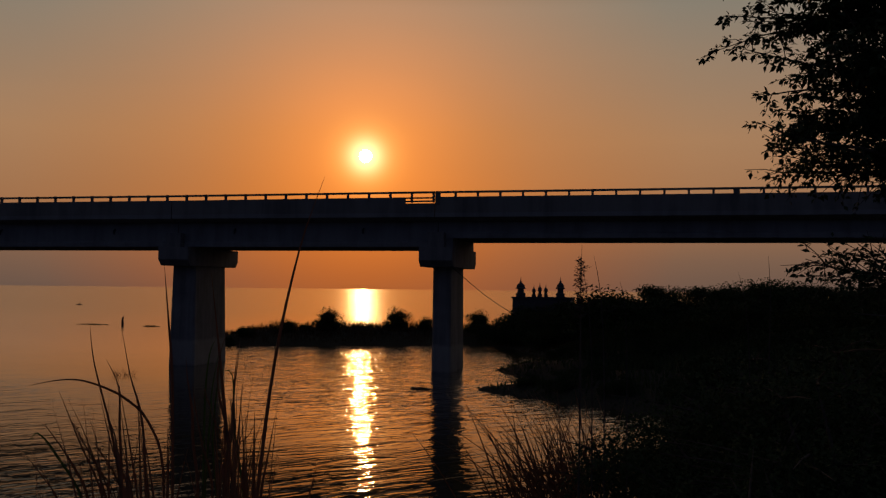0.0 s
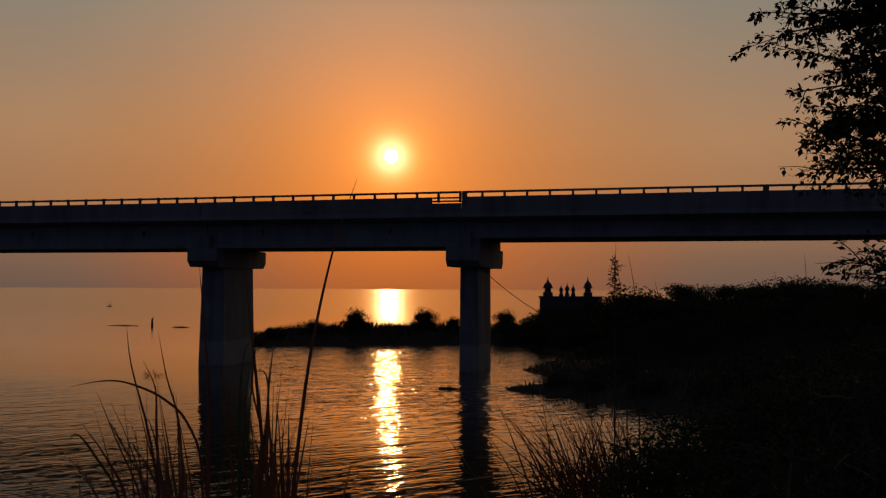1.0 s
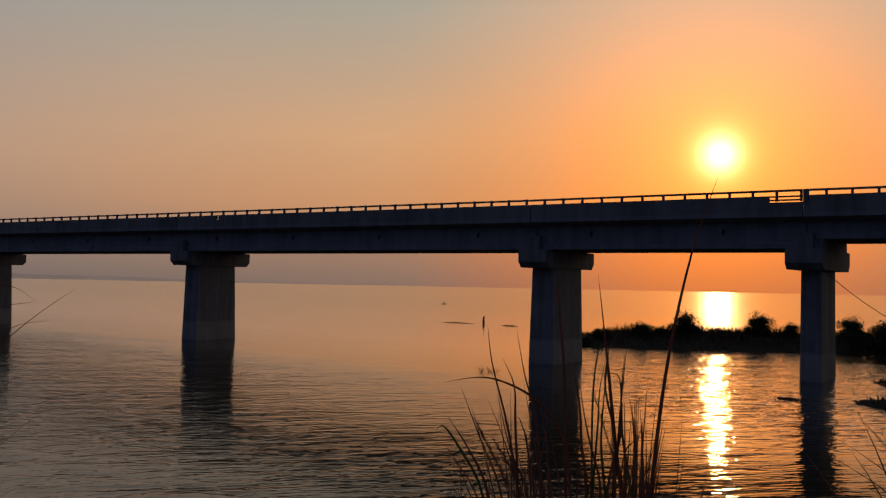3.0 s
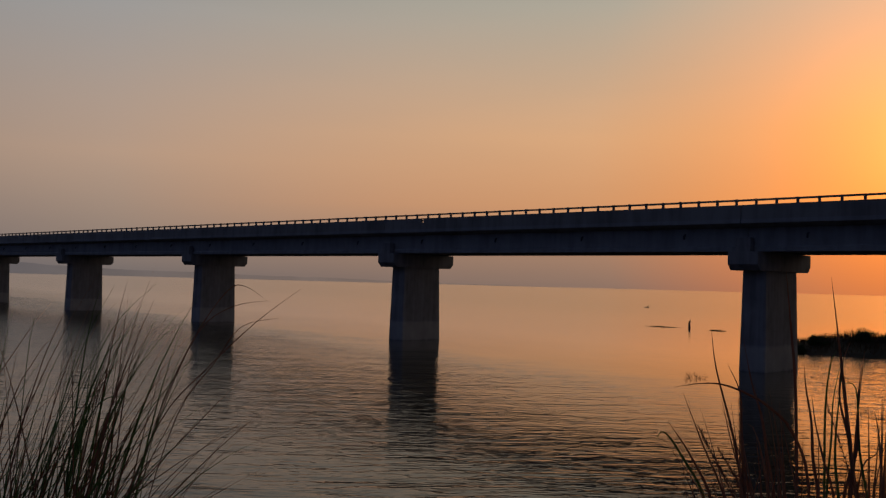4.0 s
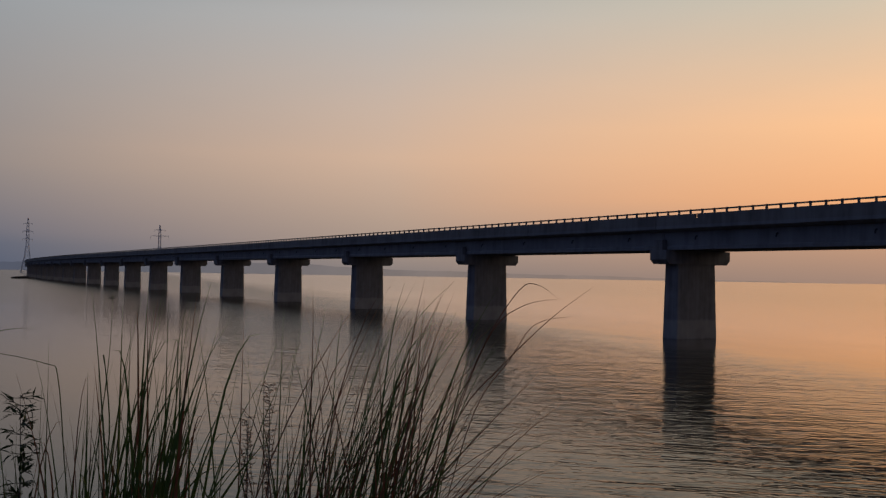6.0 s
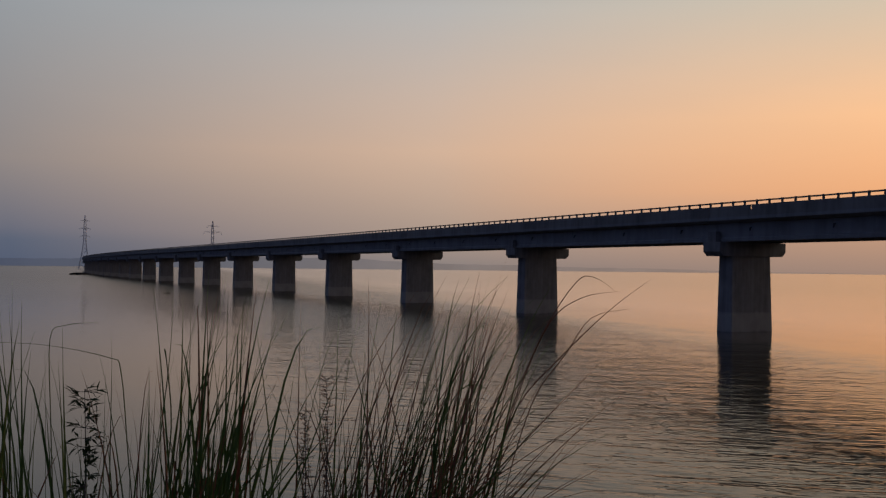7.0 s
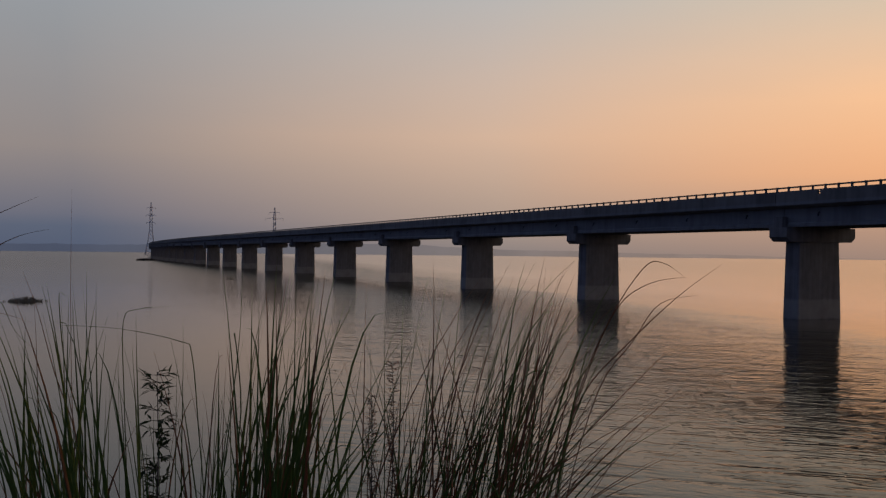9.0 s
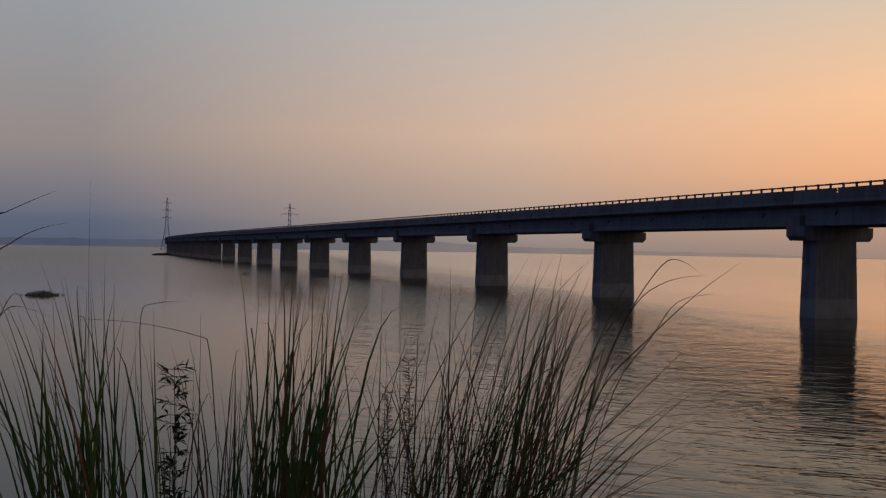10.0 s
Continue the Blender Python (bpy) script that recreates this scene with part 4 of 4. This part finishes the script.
rng.seed(5)


def make_tree():
    """A broad-leaved tree whose limbs reach out over the water."""
    base = polar(-19.0, 12.6)
    tree = thing("tree", "leafy tree in dark silhouette with limbs reaching over the water", "tree", at=base)
    wood, crown = Shape(), Shape()
    top = Vector((0.4, 0.2, 8.5))
    trunk = curve_points(Vector((0, 0, -0.3)), Vector((-0.4, 0, 4)), top, 8)
    wood.tube(trunk, [0.26 - 0.022 * i for i in range(9)], 9)
    part("trunk", wood, BARK, tree)
    ends = [(-3.2, 15.2, 12.0), (-3.0, 13.9, 12.2), (-3.5, 17.5, 12.0), (-4.8, 11.2, 11.4), (-5.0, 9.5, 11.2), (-6.0, 8.5, 11.6), (-6.2, 7.0, 12.6), (-6.9, 7.3, 12.4), (-7.5, 12.5, 12.0), (-8.0, 10.0, 11.8), (-8.0, 7.8, 12.0), (-8.5, 7.0, 12.2), (-7.0, 16.5, 11.6), (-9.0, 13.6, 11.4), (-11.0, 16.8, 11.8), (-12.0, 12.0, 11.4), (-8.2, 14.6, 12.4), (-10.0, 11.6, 12.6), (-7.0, 9.2, 12.2), (-9.4, 8.8, 12.6), (-5.0, 16.2, 12.0), (-4.2, 13.4, 11.8),
            (-6.5, 14.5, 12.0), (-9, 15.5, 12.2), (-10.5, 13.0, 12.0), (-11, 10.5, 11.8), (-10.5, 8.0, 11.8), (-11, 7.0, 12), (-9.5, 17.5, 12.5), (-12.5, 15, 12.5), (-13, 9, 12), (-14, 12, 13), (-13, 18, 13), (-16, 15, 12.2), (-7.5, 1.7, 11.6), (-9.0, 1.0, 11.4), (-10.5, 2.0, 11.8), (-11.5, 0.5, 11.5)]
    for bearing, el, far in ends:
        limbs = Shape()
        end = polar(bearing, far, rise(el, far)) - base
        k = max(2, min(7, int(end.z / 8.5 * 8 * 1.05)))
        start = trunk[k]
        pts = curve_points(start, start.lerp(end, 0.55) + Vector((0, 0, 0.25)), end, 7)
        sway, lag = rng.uniform(0.04, 0.10), rng.uniform(0, 6)
        pts = [p + Vector((0.3, 0.5, 1.0)) * sway * math.sin(1.3 * i + lag) * i / 7 for i, p in enumerate(pts)]
        limbs.tube(pts, [0.05 * (1 - i / 7) ** 1.3 + 0.004 for i in range(8)], 6)
        # twigs with their leaves
        for i in range(2, 8):
            for _ in range(4 if bearing > -6.2 else 8):
                p = pts[i].lerp(pts[i - 1], rng.random())
                d = (pts[i] - pts[i - 1]).normalized()
                w = (d + Vector((rng.gauss(0, 0.7), rng.gauss(0, 0.7), rng.gauss(-0.1, 0.6)))).normalized()
                length = rng.uniform(0.25, 0.6) * (0.55 if bearing > -6.2 else 1.0)
                q = p + w * length
                limbs.tube([p, p.lerp(q, 0.5) + Vector((0, 0, 0.02)), q], [0.008, 0.006, 0.003], 3)
                for _ in range(14 if bearing > -6.2 else 8 if el < 3 else 10 if el < 8.6 else 32):
                    s = p.lerp(q, rng.uniform(0.15, 1.0))
                    lw = (w * 0.5 + Vector((rng.gauss(0, 0.8), rng.gauss(0, 0.8), rng.gauss(-0.35, 0.5)))).normalized()
                    size = rng.uniform(0.05, 0.105)
                    s2 = s + lw * 0.025
                    crown.leaf(s2, lw, Vector((rng.gauss(0, 0.7), rng.gauss(0, 0.7), 1)).normalized(), size, size * rng.uniform(0.45, 0.65))
        part("limb", limbs, BARK, tree)
    part("crown", crown, LEAF, tree)
    return tree


make_tree()

# ---- far things ----


def make_shrine():
    """A low dark shrine with domed finials on its roof."""
    o = polar(7.05, 100)
    shrine = thing("shrine", "low dark masonry shrine with small domes on its roof", "shrine", at=o)
    z = o.z
    roof = rise(-0.52, 100) - z
    part("wall", Shape().box(-2.9, 3.0, -1.6, 1.8, -0.6, roof), PLASTER, shrine)
    part("roof_slab", Shape().box(-3.0, 3.1, -1.7, 1.9, roof + 0.003, roof + 0.18), PLASTER, shrine)
    for bearing, tall, r in ((8.28, 2.0, 0.5), (7.5, 1.25, 0.22), (7.15, 1.5, 0.24), (6.8, 1.35, 0.22), (5.95, 2.05, 0.45)):
        p = polar(bearing, 100) - o
        zz = roof + 0.185
        prof = [(r, 0), (r, 0.18), (r * 0.7, 0.2), (r * 0.62, 0.38), (r * 1.05, 0.41), (r * 1.05, 0.44), (r * 0.8, 0.50), (r * 0.85, 0.56), (r * 0.55, 0.66), (r * 0.22, 0.72), (r * 0.3, 0.76), (r * 0.12, 0.8), (r * 0.03, 1.0)]
        part("dome", Shape().lathe(p.x, -1.2, [(a, zz + b * tall) for a, b in prof], 12), PLASTER, shrine)
    return shrine


make_shrine()


def make_pylon(label, bearing, far, base_z, top_el, arms, half):
    o = polar(bearing, far, base_z)
    pylon = thing("pylon", label, "pylon", "power line across the lake", o)
    top = rise(top_el, far) - base_z
    frame_shape = Shape()
    levels = [(0.0, half), (0.28, half * 0.5), (0.5, half * 0.24), (0.82, half * 0.19), (1.0, half * 0.06)]
    corners = ((-1, -1), (1, -1), (1, 1), (-1, 1))
    t = half * 0.03
    for (fa, ha), (fb, hb) in zip(levels, levels[1:]):
        for i, (sx, sy) in enumerate(corners):
            a, b = Vector((sx * ha, sy * ha, fa * top)), Vector((sx * hb, sy * hb, fb * top))
            frame_shape.tube([a, b], [t, t], 4)
            nx, ny = corners[(i + 1) % 4]
            cnt = 3
            for k in range(cnt):
                u, v = k / cnt, (k + 1) / cnt
                h0, h1 = ha + (hb - ha) * u, ha + (hb - ha) * v
                z0, z1 = (fa + (fb - fa) * u) * top, (fa + (fb - fa) * v) * top
                frame_shape.tube([Vector((sx * h0, sy * h0, z0)), Vector((nx * h1, ny * h1, z1))], [t * 0.6] * 2, 3)
                frame_shape.tube([Vector((nx * h0, ny * h0, z0)), Vector((sx * h1, sy * h1, z1))], [t * 0.6] * 2, 3)
    part("lattice", frame_shape, STEEL, pylon)
    turn = Vector((math.cos(radians(bearing)), math.sin(radians(bearing)), 0))
    for level, reach in arms:
        s = Shape()
        for side in (-1, 1):
            tip = turn * side * reach + Vector((0, 0, level * top))
            s.tube([Vector((0, 0, level * top + reach * 0.12)), tip], [t, t * 0.6], 4)
            s.tube([Vector((0, 0, level * top - reach * 0.1)), tip], [t, t * 0.6], 4)
            s.tube([tip, tip - Vector((0, 0, reach * 0.35))], [t * 0.8, t * 0.8], 4)
        part("cross_arm", s, STEEL, pylon)
    return pylon


make_pylon("tall hazy steel lattice power pylon on the far shore", 84.2, 1500, -1.0, 2.75, ((0.90, 6.0), (0.76, 7), (0.62, 6.5)), 8.0)
make_pylon("hazy steel lattice power pylon behind the bridge", 77.3, 1500, -1.0, 2.6, ((0.78, 13), (0.9, 8)), 8.0)


def make_far_shore():
    """Low hills and woods round the lake, pale with distance."""
    s = Shape()
    n, r = 300, 4650.0
    for i in range(n + 1):
        a = radians(38 + 92 * i / n)
        f = i / n
        h = 34 + 12 * noise.noise((i * 0.05, 0.3, 0)) + 5 * noise.noise((i * 0.35, 5, 0)) + 2 * noise.noise((i * 0.95, 2, 0))
        h += 14 * math.exp(-((f - 0.36) / 0.10) ** 2) * (0.8 + 0.3 * noise.noise((i * 0.12, 9, 0)))
        h *= min(1.0, 3.0 * f)
        x, y = -r * math.sin(a), r * math.cos(a)
        s.v += [(x, y, -2), (x, y, h), (x * 1.05, y * 1.05, -2)]
    for i in range(n):
        k = 3 * i
        s.f += [(k, k + 1, k + 4, k + 3), (k + 1, k + 2, k + 5, k + 4)]
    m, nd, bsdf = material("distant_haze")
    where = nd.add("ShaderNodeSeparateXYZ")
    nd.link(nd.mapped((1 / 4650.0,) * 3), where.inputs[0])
    # distance haze painted as glow: colour of the sky above, warmer towards the sunset
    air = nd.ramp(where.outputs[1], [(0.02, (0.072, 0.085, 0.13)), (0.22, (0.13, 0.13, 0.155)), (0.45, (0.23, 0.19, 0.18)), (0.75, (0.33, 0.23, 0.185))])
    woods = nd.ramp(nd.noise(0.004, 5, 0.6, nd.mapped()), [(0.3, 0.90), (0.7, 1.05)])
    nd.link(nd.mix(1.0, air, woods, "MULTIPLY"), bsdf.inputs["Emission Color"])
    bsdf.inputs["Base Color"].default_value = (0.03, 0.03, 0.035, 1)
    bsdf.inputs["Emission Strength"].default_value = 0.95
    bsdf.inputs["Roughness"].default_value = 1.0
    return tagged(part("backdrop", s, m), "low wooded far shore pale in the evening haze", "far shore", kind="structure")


make_far_shore()


# ---- afloat ----


def make_drift(name, label, category, x, y, long, wide, tall, mat, bits, turn=0.0):
    """A low raft of stems and leaves, or a log, lying in the water."""
    ob = thing(name, label, category, at=(x, y, 0))
    ob.rotation_euler = (0, 0, radians(turn))
    body = Shape()
    pts = [Vector((long * (k / 8 - 0.5), 0.1 * wide * math.sin(2.5 * k), 0.03 * tall + 0.02 * math.sin(1.7 * k))) for k in range(9)]
    body.tube(pts, [wide * 0.5 * (0.35 + 0.65 * math.sin(math.pi * (k + 0.7) / 9.4)) * rng.uniform(0.8, 1.1) for k in range(9)], 7, tall / wide)
    part("body", body, mat, ob)
    if bits:
        tuft = Shape()
        for _ in range(bits):
            u = rng.gauss(0, 0.25)
            foot = Vector((long * u, rng.gauss(0, 0.2) * wide, 0))
            tip = foot + Vector((rng.gauss(0, 0.35), rng.gauss(0, 0.3), 1)) * tall * rng.uniform(0.8, 2.4) * (1 - abs(u))
            tuft.tube([foot, foot.lerp(tip, 0.5) + Vector((0, 0, 0.05 * tall)), tip], [0.02 * long ** 0.5, 0.015 * long ** 0.5, 0.003], 3)
        tagged(part("tuft", tuft, mat if mat in (REED_DRY, STRAW) else SCRUB, ob), kind="stuff")
    return ob


def make_twigs(x, y):
    """A drowned bush: bare twigs spreading out of the water."""
    ob = thing("drowned_bush", "bare dry twigs of a drowned bush spreading out of the water", "bush", at=(x, y, 0))
    for k in range(26):
        a, lift, length = rng.uniform(0, 6.28), rng.uniform(0.25, 1.1), rng.uniform(0.45, 0.95)
        way = Vector((math.cos(a), math.sin(a), lift)).normalized()
        foot = Vector((rng.gauss(0, 0.12), rng.gauss(0, 0.12), -0.2))
        mid, end = foot + way * length * 0.55, foot + way * length + Vector((0, 0, 0.08))
        s = Shape().tube([foot, mid, end], [0.012, 0.010, 0.004], 4)
        for _ in range(2):
            side = (way + Vector((rng.gauss(0, 0.5), rng.gauss(0, 0.5), rng.gauss(0.1, 0.3)))).normalized()
            s.tube([mid, mid + side * length * 0.35], [0.007, 0.003], 3)
        part("twig", s, REED_DRY, ob)
    return ob


def make_stump(x, y):
    """A broken post standing in the lake, with a fork at its top."""
    ob = thing("stump", "dark broken stump standing out of the calm water", "stump", at=(x, y, 0))
    part("stem", Shape().tube([(0, 0, -0.8), (0.03, 0, 0.2), (-0.02, 0.02, 0.7), (0.05, 0, 1.15)], [0.2, 0.18, 0.14, 0.1], 8), WOOD, ob)
    part("fork", Shape().tube([(0.0, 0.01, 0.75), (0.16, 0, 1.0), (0.2, 0, 1.35)], [0.07, 0.06, 0.03], 6), WOOD, ob)
    part("fork", Shape().tube([(0.02, 0.01, 0.85), (-0.12, 0.03, 1.05)], [0.06, 0.03], 6), WOOD, ob)
    return ob


make_drift("driftwood", "dark driftwood log floating near a bridge pier", "log", -13.5, 53.3, 1.15, 0.24, 0.17, WOOD, 10)
make_twigs(-33.3, 55.4)
make_drift("floating_weeds", "thin mat of weeds floating on the calm lake", "water weeds", -80.5, 125.4, 4.6, 0.16, 0.09, SCRUB, 110)
make_drift("floating_weeds", "thin mat of weeds floating on the calm lake", "water weeds", -69.9, 123.0, 2.6, 0.16, 0.12, SCRUB, 70)
make_stump(-75.6, 125.0)
make_drift("floating_weeds", "pale dry island of weeds floating on the calm lake", "water weeds", -115.6, -1.8, 3.4, 0.5, 0.3, STRAW, 260, 90.0)
make_drift("driftwood", "dark driftwood floating far out on the lake", "log", -163.0, 246.7, 1.8, 0.5, 0.7, WOOD, 8)
make_drift("driftwood", "dark driftwood floating beside the bridge", "log", -203.0, 36.2, 1.5, 0.3, 0.45, WOOD, 14, 80.0)
make_drift("barge", "long flat barge moored under the far end of the bridge", "barge", -595.0, 57.0, 10.0, 3.0, 0.8, WOOD, 0, 84.0)


def make_cable():
    """A slack cable from the end pier down to the bank."""
    s = Shape()
    a, b = Vector((END_PIER + 0.75, FACE + 1.6, CAP_LOW + 0.05)), Vector((-9.6, 71.0, 3.2))
    pts = [a.lerp(b, k / 10) - Vector((0, 0, 0.35 * math.sin(math.pi * k / 10))) for k in range(11)]
    s.tube(pts, [0.022] * 11, 6)
    return tagged(part("cable", s, ASPHALT), "dark slack cable running from the end pier to the bank", "cable")


make_cable()
